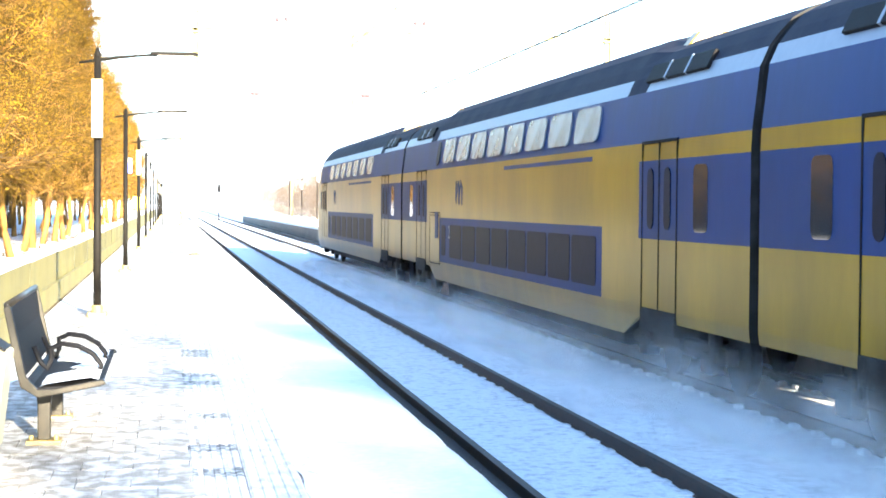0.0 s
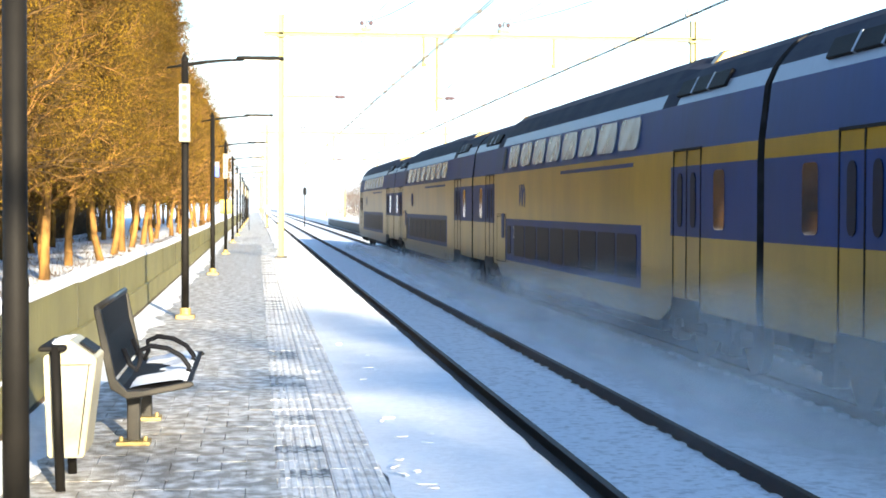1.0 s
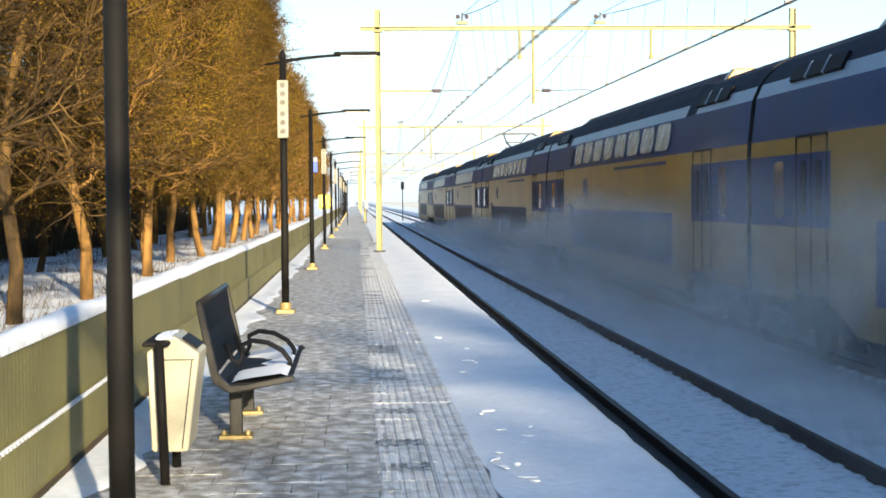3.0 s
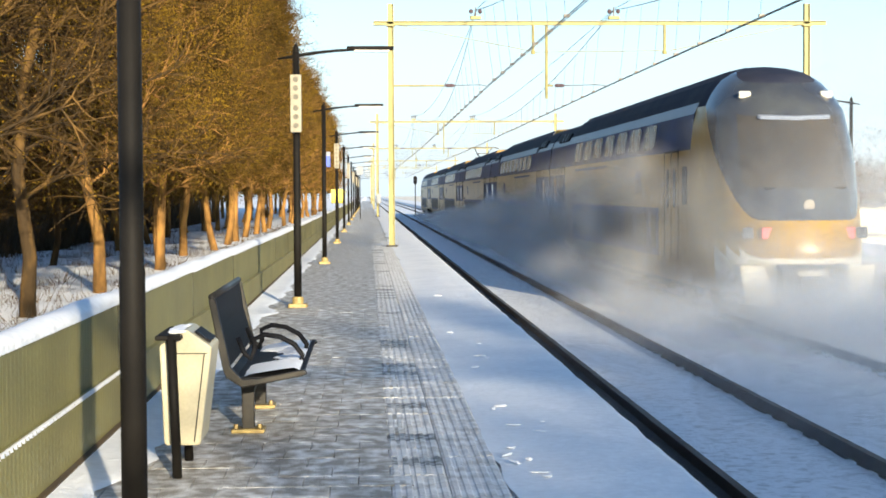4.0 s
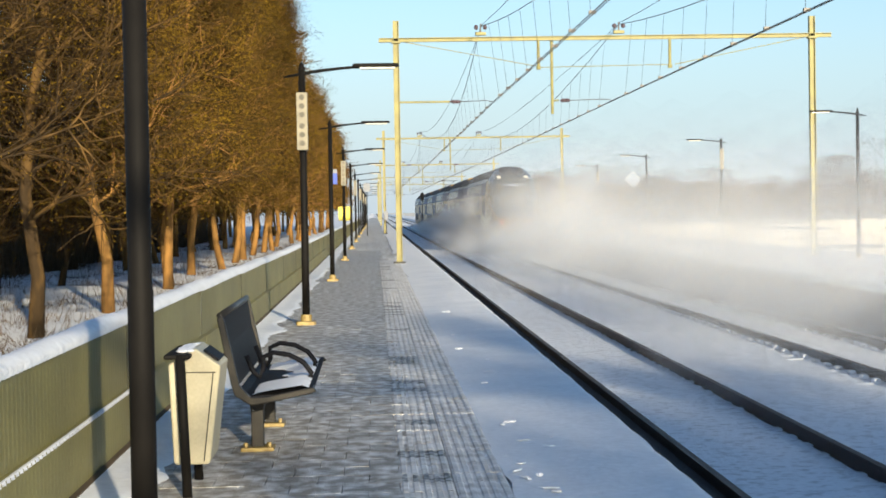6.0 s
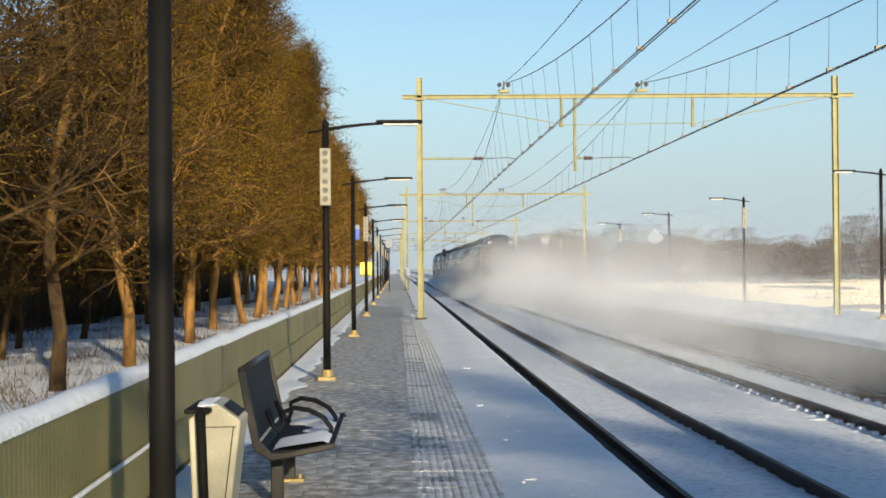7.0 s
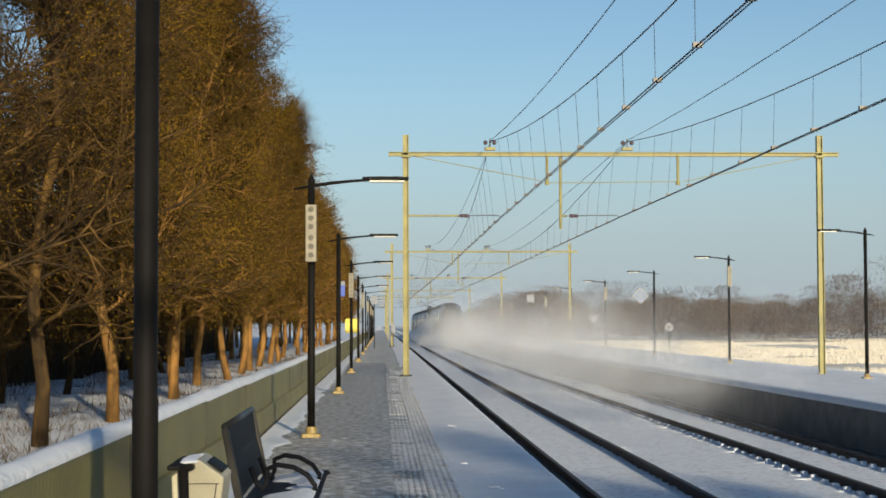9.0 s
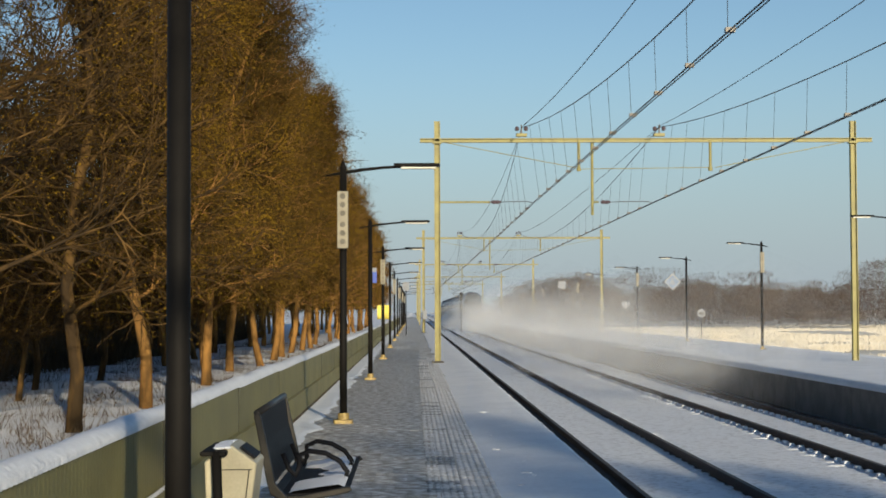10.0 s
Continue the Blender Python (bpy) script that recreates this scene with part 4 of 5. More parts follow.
def coach_bm(length, cab):
    """A body along +y from 0 to length; the end at length has a cab if cab."""
    end = length - 3.6 if cab else length - 0.14
    st = [(0.14, "end"), (4.35, "end"), (5.25, "joint"), (6.2, "joint"), (6.2, "mid"), (20.6 if cab else length - 6.2, "mid")]
    if cab:
        st += [(20.6, "joint"), (end, "joint")]
    else:
        st += [(length - 6.2, "joint"), (length - 5.25, "joint"), (length - 4.35, "end"), (end, "end")]
    bm = bmesh.new()
    rings = [([bm.verts.new((x, y, z)) for x, z in section(zone)], zone) for y, zone in st]
    nb, total = len(BANDS), len(section("mid"))
    def mat_at(k, zone):
        if k < nb - 1:
            return band_mat(zone, k)
        if k >= total - nb:
            return band_mat(zone, total - 2 - k) if total - 2 - k < nb - 1 else 3
        return 3
    for (a, za), (b, zb) in zip(rings, rings[1:]):
        for k in range(total - 1):
            f = bm.faces.new((a[k], b[k], b[k + 1], a[k + 1]))
            f.material_index = mat_at(k, za) if za == zb else (3 if nb - 1 <= k < total - nb + 1 else mat_at(k, "joint"))
        f = bm.faces.new((a[-1], b[-1], b[0], a[0]))
        f.material_index = 4
    bm.faces.new(rings[0][0][::-1]).material_index = 4
    if not cab:
        bm.faces.new(rings[-1][0]).material_index = 4
    else:
        prof = list(zip(BANDS, HALF)) + [(z, x) for x, z in roof_curve(3.93)]
        zs, hs = [p[0] for p in prof], [p[1] for p in prof]

        def front(z):
            up = max(0.0, z - 0.5)
            return length - 0.35 * max(0.0, 0.3 - z) - 0.20 * up - 0.13 * up ** 2

        def skin(a, z):
            """a: 0 at the flank, 1 at the centre line, 2 at the other flank."""
            ang = a * math.pi / 2
            c, q = math.cos(ang), math.sin(ang)
            half = float(np.interp(z, zs, hs))
            x = math.copysign(abs(c) ** 0.74, c) * half
            return (x, end + (front(z) - end) * abs(q) ** 0.70, z - 0.23 * abs(q) * max(0.0, z - 3.0) / 0.93)

        def border(a):
            """Lower edge of the dark mask: sweeps down from the shoulder to the bumper."""
            e = 1 - abs(1 - a)
            t = max(0.0, min(1.0, (e - 0.15) / 0.52))
            return 3.15 - 2.13 * (1 - (1 - t) ** 1.7)

        cols = 33
        grid = []
        for i in range(cols):
            a = 2 * i / (cols - 1)
            b = border(a)
            zz = [-0.28 + (b + 0.28) * k / 10 for k in range(11)] + [b + (3.93 - b) * (1 - (1 - k / 10) ** 2) for k in range(1, 11)]
            grid.append([bm.verts.new(skin(a, z)) for z in zz])
        for i in range(cols - 1):
            e = 1 - abs(1 - 2 * (i + 0.5) / (cols - 1))
            for k in range(20):
                f = bm.faces.new((grid[i][k], grid[i + 1][k], grid[i + 1][k + 1], grid[i][k + 1]))
                mid_z = -0.28 + (border(2 * (i + 0.5) / (cols - 1)) + 0.28) * (k + 0.5) / 10
                caked = e > 0.22 and mid_z < 0.42
                f.material_index = (7 if caked else 0) if k < 10 else 6 if e > 0.55 and 11 <= k < 14 else 5 if e > 0.13 and k < 17 else 3
                f.smooth = True
        bm.faces.new([g[0] for g in grid]).material_index = 4
    bmesh.ops.recalc_face_normals(bm, faces=bm.faces)
    return bm


def pane_bm(w, h, r=0.09, lean=0.0):
    return prism(rounded(w, h, r, 3), 0.02, "x")


PROTO = {}


def fit_part(key, name, maker, mat, parent, m, label=""):
    if key in PROTO:
        return again(name, PROTO[key], parent, m, label)
    ob = part(name, maker(), mat, parent, label)
    ob.matrix_basis = m
    PROTO[key] = ob
    return ob


def bogie_bm():
    bm = bmesh.new()
    for s in (-1, 1):
        box(bm, s * 1.12 - 0.09, s * 1.12 + 0.09, -1.9, 1.9, -0.38, -0.16, 0.03)
        box(bm, s * 1.12 - 0.13, s * 1.12 + 0.13, -0.35, 0.35, -0.32, 0.02, 0.03)
        for y in (-1.3, 1.3):
            box(bm, s * 1.15 - 0.1, s * 1.15 + 0.1, y - 0.2, y + 0.2, -0.52, -0.25, 0.03)
            tube(bm, [(s * 1.22, y - 0.28, -0.3), (s * 1.22, y - 0.28, 0.0)], [0.09, 0.09], 8)
            tube(bm, [(s * 0.68, y, -0.36), (s * 0.82, y, -0.36)], [0.42, 0.44], 20)
    return bm


def numeral_curve():
    c = bpy.data.curves.new("class_number", "FONT")
    c.body, c.size, c.extrude = "2", 0.42, 0.004
    c.materials.append(WHITE)
    return c


NUMERAL = numeral_curve()


def dress(car, length, cab):
    """Windows, doors, grilles, bogies on both flanks."""
    nmid = 20.6 if cab else length - 6.2
    for s in (-1, 1):
        x = s * 1.398
        # upper deck: wide panes on the curved shoulder
        y0, y1 = 6.35, nmid - 0.25
        n = 8 if not cab else 7
        for i in range(n):
            y = y0 + (y1 - y0) * (i + 0.5) / n
            fit_part("up", "upper_window", lambda: pane_bm(1.42, 0.54, 0.15), SKYPANE, car, pose(s * 1.362, y, 2.72, 0, -s * 9.0, 0))
        for i in range(8 if not cab else 7):
            y = y0 + 0.1 + (y1 - y0 - 1.2) * (i + 0.5) / (8 if not cab else 7)
            fit_part("lo", "lower_window", lambda: pane_bm(1.46, 0.74, 0.09), DARKPANE, car, pose(x, y, 0.68))
        fit_part("los", "lower_window", lambda: pane_bm(0.55, 0.70, 0.08), DARKPANE, car, pose(x, y1 - 0.35, 0.68))
        for yc in ([3.45] if cab else [3.45, length - 3.45]):
            fit_part("trim", "door_frame", lambda: door_frame(), RUBBER, car, pose(x, yc, 0), "dark door surround")
            for d in (-0.36, 0.36):
                fit_part("leaf", "door_window", lambda: pane_bm(0.26, 0.80, 0.12), DARKPANE, car, pose(s * 1.402, yc + d, 1.60))
            fit_part("endwin", "end_window", lambda: pane_bm(0.52, 0.82, 0.10), PANE, car, pose(x, yc - 1.65 if yc < 10 else yc + 1.65, 1.60))
            fit_part("step", "door_step", lambda: solid(-0.12, 0.02, -0.75, 0.75, -0.02, 0.28, 0.01), UNDER, car, pose(s * 1.40 + (0.1 if s < 0 else 0.0), yc, -0.12))
        if cab:
            fit_part("trim", "door_frame", lambda: door_frame(), RUBBER, car, pose(x, 22.0, 0))
            for d in (-0.36, 0.36):
                fit_part("leaf", "door_window", lambda: pane_bm(0.26, 0.80, 0.12), DARKPANE, car, pose(s * 1.402, 22.0 + d, 1.60))
            fit_part("cabwin", "cab_window", lambda: pane_bm(0.5, 0.75, 0.1), DARKPANE, car, pose(x, 23.4, 1.65))
        for yc in ([3.2] if cab else [3.2, length - 3.2]):
            g = fit_part("grille", "roof_grille", lambda: solid(-0.03, 0.03, -1.25, 1.25, -0.13, 0.13, 0.01), RUBBER, car, pose(s * 1.212, yc, 3.275, 0, -s * 27, 0), "dark air grille")
            for d in (-0.42, 0.42):
                fit_part("gbar", "grille_bar", lambda: solid(-0.035, 0.035, -0.03, 0.03, -0.13, 0.13), PALE, car, pose(s * 1.215, yc + d, 3.275, 0, -s * 27, 0))
        fit_part("line", "stripe", lambda: solid(-0.004, 0.004, -3.2, 3.2, -0.035, 0.035), BLUE, car, pose(s * 1.399, 10.0, 2.20), "thin blue stripe")
        # plain emblem: two blue bars
        for d in (0, 0.34):
            fit_part("emb", "emblem_bar", lambda: prism([(-0.34, 0.0), (-0.22, 0.0), (-0.22, 0.34), (-0.14, 0.42), (0.06, 0.02), (0.16, 0.10), (0.16, 0.52), (0.05, 0.52), (0.05, 0.20), (-0.12, 0.54), (-0.34, 0.40)], 0.008, "x"), BLUE, car, pose(s * 1.401, 17.9 + d, 1.50), "plain blue emblem")
        if not cab:
            # service hatch beyond the windows
            fit_part("hatch", "service_hatch", lambda: hatch_frame(), RUBBER, car, pose(s * 1.399, 21.2, 0), "dark outline of a service hatch")
            fit_part("hatchp", "hatch_panel", lambda: prism(rounded(0.42, 0.62, 0.05), 0.03, "x"), BLUE, car, pose(s * 1.40, 20.9, 1.02), "dark blue hatch panel")
            fit_part("narrow", "narrow_window", lambda: pane_bm(0.42, 0.56, 0.12), DARKPANE, car, pose(s * 1.362, nmid + 0.35, 2.70, 0, -s * 9.0, 0))
        num = new("class_number", NUMERAL)
        num.parent = car
        num.matrix_basis = Matrix.Translation((s * 1.413, 19.35 + 0.12 * s, 0.74)) @ pose(0, 0, 0, 90, 0, -90 if s < 0 else 90)
    for yc in ([3.3, 22.2] if cab else [3.3, length - 3.3]):
        fit_part("bogie", "bogie", bogie_bm, UNDER, car, pose(0, yc, 0), "dark snow-dusted bogie")
    fit_part(("belly", cab), "underframe", lambda: solid(-1.15, 1.15, 5.8, nmid, -0.5, -0.25, 0.05), UNDER, car, pose(0, 0, 0))
    fit_part("roofend", "roof_end", lambda: prism([(-0.80, 3.62), (0.80, 3.62), (0.60, 3.87), (-0.60, 3.87)], 0.30, "y", 0.02), YELLOW, car, pose(0, 4.40, 0), "yellow end of the raised roof")
    if not cab:
        fit_part("roofend", "roof_end", lambda: None, YELLOW, car, pose(0, length - 4.40, 0), "yellow end of the raised roof")
    fit_part("gang", "gangway", lambda: gangway_bm(), RUBBER, car, pose(0, 0, 0), "black rubber gangway")


def hatch_frame():
    bm = bmesh.new()
    for y in (-0.75, 0.73):
        box(bm, -0.006, 0.006, y, y + 0.02, 0.10, 1.32)
    for z in (0.10, 1.24, 1.30):
        box(bm, -0.006, 0.006, -0.75, 0.75, z, z + 0.02)
    return bm


def coupler_bm():
    """Coupler head between two equipment boxes, with hoses."""
    bm = bmesh.new()
    box(bm, -0.24, 0.24, -0.3, 0.38, -0.34, 0.06, 0.05)
    box(bm, -0.14, 0.14, 0.3, 0.50, -0.26, -0.02, 0.03)
    for q in (-1, 1):
        box(bm, q * 0.44 - 0.13, q * 0.44 + 0.13, -0.3, 0.16, -0.46, 0.20, 0.03)
        tube(bm, [(q * 0.34, 0.1, 0.18), (q * 0.32, 0.30, 0.02), (q * 0.28, 0.32, -0.28)], [0.03] * 3, 8)
    box(bm, -0.60, 0.60, -0.3, 0.10, 0.18, 0.27, 0.02)
    return bm


def door_frame():
    bm = bmesh.new()
    for y in (-0.76, 0.72, -0.02):
        box(bm, -0.008, 0.008, y, y + 0.04, 0.16, 2.36)
    box(bm, -0.008, 0.008, -0.76, 0.76, 2.32, 2.36)
    return bm


def gangway_bm():
    bm = bmesh.new()
    sec = [(1.30, 0.05), (1.32, 2.3), (1.27, 3.02), (1.17, 3.25), (1.06, 3.40), (0.89, 3.57), (0.62, 3.71), (0.3, 3.77), (0, 3.78), (-0.3, 3.77), (-0.62, 3.71), (-0.89, 3.57), (-1.06, 3.40), (-1.17, 3.25), (-1.27, 3.02), (-1.32, 2.3), (-1.30, 0.05)]
    rings = []
    for i in range(9):
        y, k = -0.16 + 0.04 * i, 1.0 if i % 2 else 0.975
        rings.append([bm.verts.new((x * k, y, z)) for x, z in sec])
    for a, b in zip(rings, rings[1:]):
        for k in range(len(sec)):
            bm.faces.new((a[k], b[k], b[(k + 1) % len(sec)], a[(k + 1) % len(sec)]))
    bmesh.ops.recalc_face_normals(bm, faces=bm.faces)
    return bm


def pantograph(car, y):
    p = part("pantograph", solid(-0.60, 0.60, y - 0.7, y + 0.7, 3.70, 3.84, 0.02), BENCHFRAME, car, "raised dark pantograph")
    for s in (-0.5, 0.5):
        part("foot_insulator", tubed([(s, y - 0.5, 3.80), (s, y - 0.5, 3.93)], 0.06, 8), INSUL, p)
        part("lower_arm", tubed([(s * 0.5, y - 0.5, 3.90), (s * 0.7, y + 0.85, 4.20)], 0.042, 8), WIRE, p)
        part("upper_arm", tubed([(s * 0.7, y + 0.85, 4.20), (s * 1.2, y - 0.2, 4.56)], 0.030, 8), WIRE, p)
    part("cross_tube", tubed([(-0.4, y + 0.85, 4.20), (0.4, y + 0.85, 4.20)], 0.035, 8), WIRE, p)
    for d in (-0.16, 0.16):
        part("contact_strip", tubed([(-0.98, y - 0.2 + d, 4.46), (-0.78, y - 0.2 + d, 4.57), (0.78, y - 0.2 + d, 4.57), (0.98, y - 0.2 + d, 4.46)], 0.032, 8), WIRE, p)


def build_train():
    tr = thing("train", "yellow and blue double-deck train speeding through the snow", "train")
    mid = cabm = None
    for i in range(6):
        cab = i in (0, 5)
        if i == 0:
            m = pose(0, CAR, 0)
        elif i == 5:
            m = pose(0, -CAR * 3, 0, 0, 0, 180)
        else:
            m = pose(0, CAR * (1 - i), 0)
        if cab:
            if cabm is None:
                cabm = part("driving_coach", coach_bm(TIP, True), MATS, tr, "driving coach with a rounded dark-fronted cab")
                car = cabm
            else:
                car = again("driving_coach", cabm, tr, m, "driving coach with a rounded dark-fronted cab")
        else:
            if mid is None:
                mid = part("coach", coach_bm(CAR, False), MATS, tr, "yellow coach with blue window bands and dark roof")
                car = mid
            else:
                car = again("coach", mid, tr, m, "yellow coach with blue window bands and dark roof")
        car.matrix_basis = m
        dress(car, TIP if cab else CAR, cab)
        if cab:
            for x, k in ((-1.0, 0), (-0.72, 1), (0.72, 1), (1.0, 0)):
                y = TIP - 0.20 - 0.75 * max(0.0, abs(x) - 0.6)
                fit_part(("head", k), "headlight" if k == 0 else "tail_light", lambda: solid(-0.10, 0.10, -0.03, 0.03, -0.10, 0.10, 0.02), (PANE, REDGLASS)[k], car, pose(x, y, 0.80))
            for x in (-0.75, 0.75):
                fit_part("toplight", "top_light", lambda: solid(-0.11, 0.11, -0.05, 0.06, -0.05, 0.05, 0.02), GLASSLENS, car, pose(x, 25.66, 3.29, -35, 0, 0), "pale upper headlight")
            fit_part("strip", "destination_strip", lambda: prism([(-0.66, 0.0), (-0.62, 0.06), (0.0, 0.13), (0.62, 0.06), (0.66, 0.0), (0.62, -0.02), (0.0, 0.05), (-0.62, -0.02)], 0.07, "z", 0.01), PALE, car, pose(0, 26.25, 2.86, -20, 0, 0), "pale strip above the windscreen")
            fit_part("sill", "windscreen_sill", lambda: prism([(-0.72, 0.0), (0.0, 0.10), (0.72, 0.0), (0.72, -0.03), (0.0, 0.06), (-0.72, -0.03)], 0.05, "z", 0.01), RUBBER, car, pose(0, 27.02, 1.58, -10, 0, 0), "dark sill under the windscreen")
            fit_part("centrelamp", "centre_lamp", lambda: tubed([(0, -0.04, 0), (0, 0.03, 0)], 0.10, 14), WIRE, car, pose(0, TIP - 0.25, 1.28), "round grey fitting")
            fit_part("coupler", "coupler", coupler_bm, UNDER, car, pose(0, TIP, 0), "dark coupler block")
            fit_part("apron", "apron", lambda: prism([(-1.2, 0.25), (1.2, 0.25), (1.1, -0.45), (-1.1, -0.45)], 0.5, "y", 0.05), CAKED, car, pose(0, TIP - 0.55, 0), "pale snow-caked apron")
    cars = [c for c in tr.children]
    pantograph(cars[2], 23.7)
    return tr


train = build_train()


# ---- snow powder stirred up by the train
def puff_cloud(name, label, mat, spots, shells=(1.0, 0.8, 0.58, 0.33)):
    proto = bmesh.new()
    bmesh.ops.create_icosphere(proto, subdivisions=1, radius=1.0)
    pv, pf = [v.co.copy() for v in proto.verts], [[v.index for v in f.verts] for f in proto.faces]
    proto.free()
    verts, faces = [], []
    owner = []
    for c, r, k, *which in spots:
        r *= 1.3
        b = len(verts)
        sx, sy, sz = r * random.uniform(0.8, 1.2), r * random.uniform(1.4, 2.6), r * random.uniform(0.55, 0.9)
        ds = [1 + 0.30 * noise.noise(v * 1.3 + Vector((k, k * 0.37, 0))) for v in pv]
        for q in shells:
            b = len(verts)
            verts += [(c[0] + v.x * sx * d * q, c[1] + v.y * sy * d * q, c[2] + v.z * sz * d * q) for v, d in zip(pv, ds)]
            faces += [[i + b for i in f] for f in pf]
            owner += [which[0] if which else 0] * len(pf)
    me = bpy.data.meshes.new(name)
    me.from_pydata(verts, [], faces)
    for q in mat if isinstance(mat, list) else [mat]:
        me.materials.append(q)
    for p, w in zip(me.polygons, owner):
        p.use_smooth, p.material_index = True, w
    return tagged(new(name, me), label, "snow powder", kind="stuff")


def spray():
    rnd = random.Random(21)
    spots = []
    for i in range(950):
        u = rnd.random() ** 0.85
        y = 48 - 152 * u
        cap = -0.66 + 3.0 * u ** 1.5
        z = -0.95 + (cap + 0.95) * rnd.random() ** 1.7
        x = -1.70 - abs(rnd.gauss(0, 0.5)) * (0.6 + 0.8 * u)
        r = rnd.uniform(0.28, 0.60) * (0.70 + 0.8 * u)
        spots.append(((min(x, -1.45 - r * 0.6), y, z), r, i * 1.7))
    return puff_cloud("snow_spray", "cloud of white powder snow whirled up along the train", POWDER, spots)


def tail_cloud():
    """The thick boil right behind and around the last bogies."""
    rnd = random.Random(33)
    spots = []
    for i in range(260):
        y = rnd.uniform(-16, 6)
        x = rnd.gauss(0.3, 1.5)
        z = -0.9 + abs(rnd.gauss(0, 0.6 + 0.03 * max(0, -y)))
        size = rnd.uniform(0.35, 0.75)
        thin = 0
        if y > -0.5:
            x = rnd.choice((-1, -1, 1)) * (2.1 + abs(rnd.gauss(0, 0.6)))
            z, size, thin = min(-0.9 + abs(rnd.gauss(0, 0.4)), -0.1), size * 0.95, 1
        spots.append(((x, y, z), size, i * 2.1, thin))
    for i in range(110):
        y = -0.7 - abs(rnd.gauss(0, 3.0))
        spots.append(((rnd.gauss(-0.2, 1.3), y, -0.9 + abs(rnd.gauss(0, 0.8))), rnd.uniform(0.4, 0.8), i * 1.9, 0))
    for i in range(70):
        y = -2.5 - 22 * rnd.random()
        spots.append(((rnd.gauss(-0.6, 1.5), y, -0.7 + 3.2 * rnd.random() ** 1.4), rnd.uniform(0.8, 1.4), i * 1.1, 1))
    for i in range(48):
        y = rnd.uniform(-22, -4)
        spots.append(((rnd.gauss(0.3, 1.6), y - 1.5, -0.6 + abs(rnd.gauss(0, 0.9))), rnd.uniform(0.8, 1.4), i * 1.3, 1))
    return puff_cloud("snow_plume", "thick plume of powder snow boiling behind the last coach", [HAZE, VEIL], spots, (1.0, 0.62))


def wake(k):
    rnd = random.Random(40 + k)
    spots = []
    for i in range(46 - 3 * k):
        spots.append(((rnd.gauss(0.5, 1.7), rnd.uniform(-11, 11), -0.9 + abs(rnd.gauss(0, 0.8))), rnd.uniform(0.5, 1.0), i * 2.3 + k, 0))
    for i in range(54 if k < 4 else 34):
        z = -0.4 + abs(rnd.gauss(0, 1.6 if k < 3 else 1.15))
        spots.append(((rnd.gauss(0.2, 1.6), rnd.uniform(-12, 12), z), rnd.uniform(1.0, 1.9), i * 1.7 + k, 1))
    return puff_cloud("snow_wake", "drifting cloud of powder snow behind the train", [HAZE, VEIL], spots, (1.0, 0.62))


snow_spray = spray()
snow_plume = tail_cloud()
wakes = [wake(k) for k in range(6)]


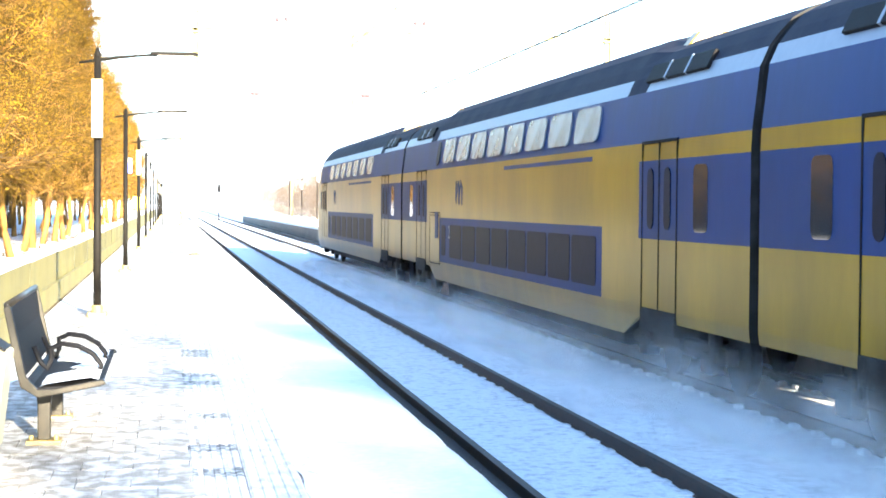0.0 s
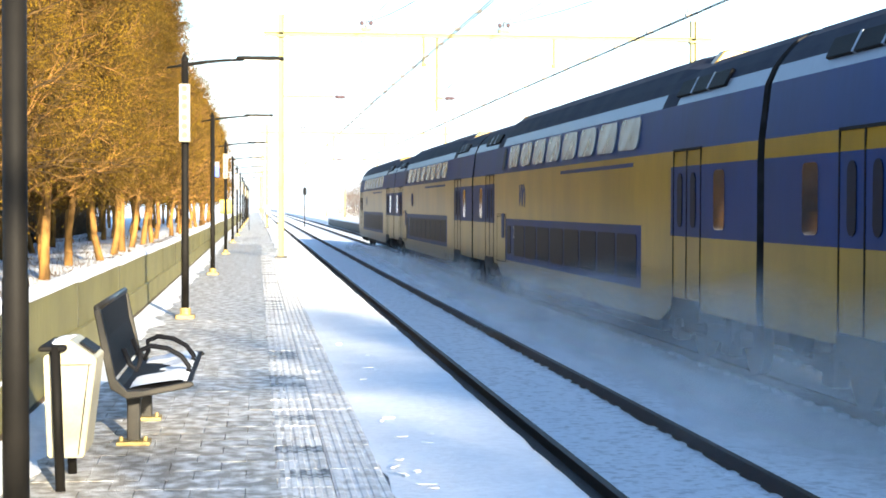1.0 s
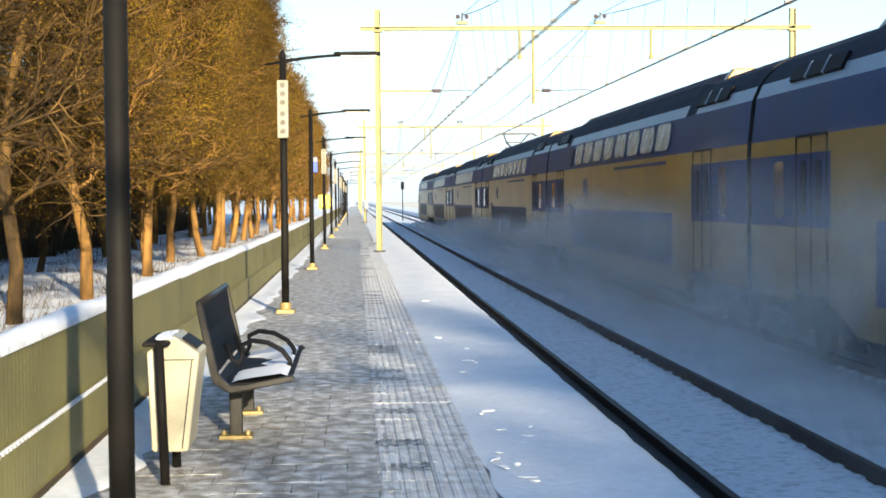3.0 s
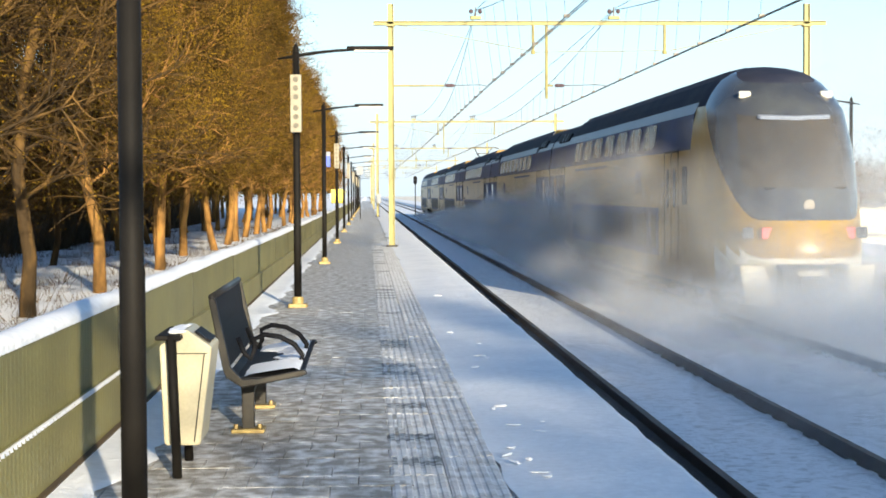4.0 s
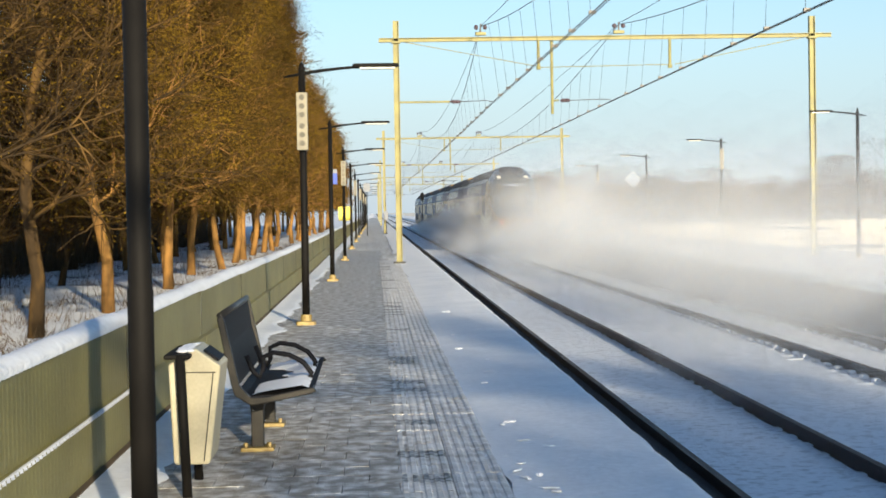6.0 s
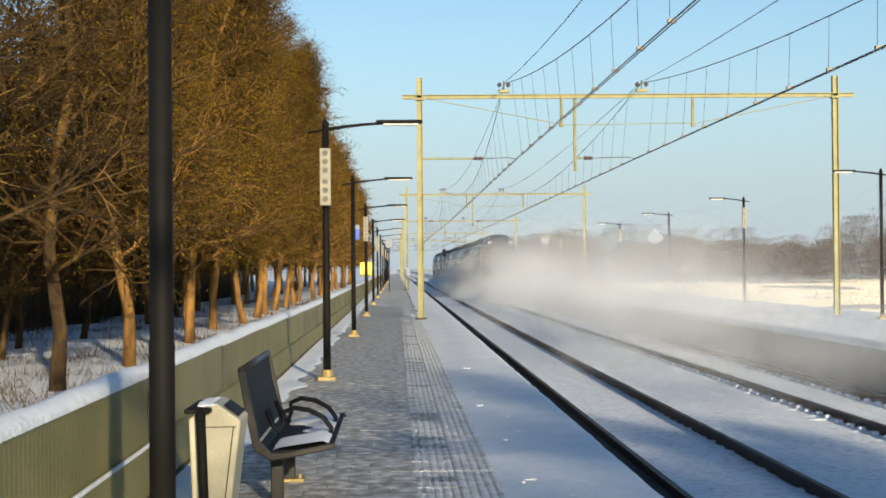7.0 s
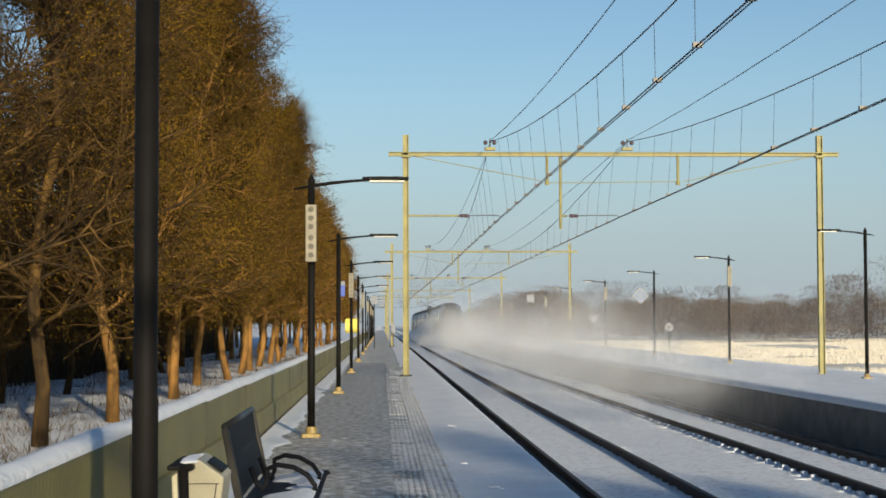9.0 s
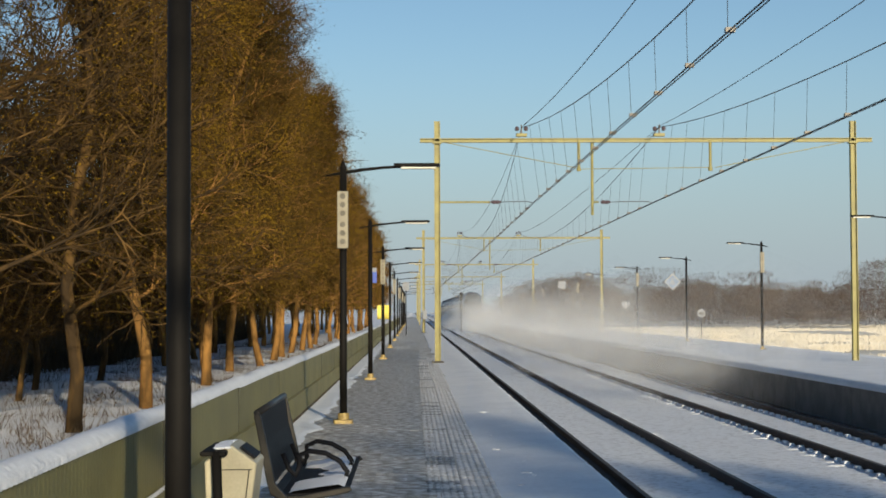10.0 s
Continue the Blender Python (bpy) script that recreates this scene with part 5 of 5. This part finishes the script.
# ---- paving of the platform
def paving():
    rnd = random.Random(3)
    w, d = 0.288, 0.30
    tile = None
    far = bmesh.new()

    def paver_bm():
        bm = bmesh.new()
        a = [(-w / 2 + 0.002, -d / 2 + 0.002), (w / 2 - 0.002, -d / 2 + 0.002), (w / 2 - 0.002, d / 2 - 0.002), (-w / 2 + 0.002, d / 2 - 0.002)]
        lo = [bm.verts.new((x, y, -0.032)) for x, y in a]
        mid = [bm.verts.new((x, y, -0.0018)) for x, y in a]
        hi = [bm.verts.new((x * 0.98, y * 0.98, 0.0)) for x, y in a]
        for p, q in ((lo, mid), (mid, hi)):
            for k in range(4):
                bm.faces.new((p[k], p[(k + 1) % 4], q[(k + 1) % 4], q[k]))
        bm.faces.new(hi)
        return bm

    rows = 190
    for j in range(rows):
        y = 6.9 + j * d
        for i in range(6):
            x = WALL_X + 0.02 + w * (i + (0.5 if j % 2 == 0 else 0.98)) - (0.0 if j % 2 == 0 else w * 0.98 - 0.144 - 0.144)
            m = pose(x, y, rnd.uniform(-0.0015, 0.0015), rnd.uniform(-0.2, 0.2), rnd.uniform(-0.2, 0.2), rnd.uniform(-0.4, 0.4))
            if j < 50:
                if tile is None:
                    tile = part("paver", paver_bm(), PAVER, platform)
                    tile.matrix_basis = m
                else:
                    again("paver", tile, platform, m)
            else:
                q = [m @ Vector(p) for p in ((-w / 2 + 0.002, -d / 2 + 0.002, 0), (w / 2 - 0.002, -d / 2 + 0.002, 0), (w / 2 - 0.002, d / 2 - 0.002, 0), (-w / 2 + 0.002, d / 2 - 0.002, 0))]
                far.faces.new([far.verts.new(p) for p in q])
    o = part("far_pavers", far, PAVER, platform, "grey pavers under thin snow")
    o["kind"] = "stuff"

    # ribbed guide tiles for the blind, two columns
    gw = 0.30

    def rib_bm():
        bm = bmesh.new()
        prof = [(-gw / 2 + 0.003, -0.03), (-gw / 2 + 0.003, -0.0035)]
        for k in range(5):
            c = -gw / 2 + gw * (k + 0.5) / 5
            prof += [(c - 0.021, -0.0035), (c - 0.013, 0.0025), (c + 0.013, 0.0025), (c + 0.021, -0.0035)]
        prof += [(gw / 2 - 0.003, -0.0035), (gw / 2 - 0.003, -0.03)]
        a = [bm.verts.new((x, -0.147, z)) for x, z in prof]
        b = [bm.verts.new((x, 0.147, z)) for x, z in prof]
        for k in range(len(prof) - 1):
            bm.faces.new((a[k], a[k + 1], b[k + 1], b[k]))
        bm.faces.new(a)
        bm.faces.new(b[::-1])
        bmesh.ops.recalc_face_normals(bm, faces=bm.faces)
        return bm

    part("edge_strip", solid(0.065, 0.112, 6.75, 52.0, -0.03, -0.001, 0.002), PAVER, platform, "narrow concrete strip beside the guide tiles")
    light = dark = None
    for j in range(150):
        y = 6.9 + j * 0.30
        for i in range(2):
            m = pose(0.265 + i * gw, y, rnd.uniform(-0.003, 0.001))
            if i == 0 and noise.noise((y * 0.9, 31, 0)) > 0.05 and rnd.random() < 0.6:
                if dark is None:
                    dark = part("guide_tile", rib_bm(), DARKTILE, platform, "dark wet ribbed guide tile")
                    dark.matrix_basis = m
                else:
                    again("guide_tile", dark, platform, m, "dark wet ribbed guide tile")
            elif light is None:
                light = part("guide_tile", rib_bm(), GUIDE, platform, "ribbed guide tile dusted with snow")
                light.matrix_basis = m
            else:
                again("guide_tile", light, platform, m, "ribbed guide tile dusted with snow")


paving()

TRAIN_ROWS = [(t, 0.3 + 29.6 * t) for t in (0.0, 1.0, 2.0, 3.0, 4.0, 5.0, 6.5, 8.0, 10.0)]


def motions():
    walk(train, [(t, pose(FAR, 16.2 + s, 0)) for t, s in TRAIN_ROWS])
    walk(snow_spray, [(t, pose(FAR, 16.2 + s, 0)) for t, s in TRAIN_ROWS])
    walk(snow_plume, [(t, pose(FAR, 16.2 + s - 107.75, 0)) for t, s in TRAIN_ROWS])
    for k, w in enumerate(wakes):
        rows = [(t, pose(FAR, 16.2 + s - 107.75 - 19 - 7 * k, 0)) for t, s in TRAIN_ROWS if t < 4.1]
        y = rows[-1][1].translation.y
        for t, f in ((4.5, 0.97), (5.2, 0.85), (6.5, 0.72), (8.0, 0.45), (10.0, 0.25)):
            y += (t - rows[-1][0]) * 30.3 * f ** (0.05 + 0.28 * k)
            rows.append((t, pose(FAR, y, 0)))
        walk(w, rows)


motions()
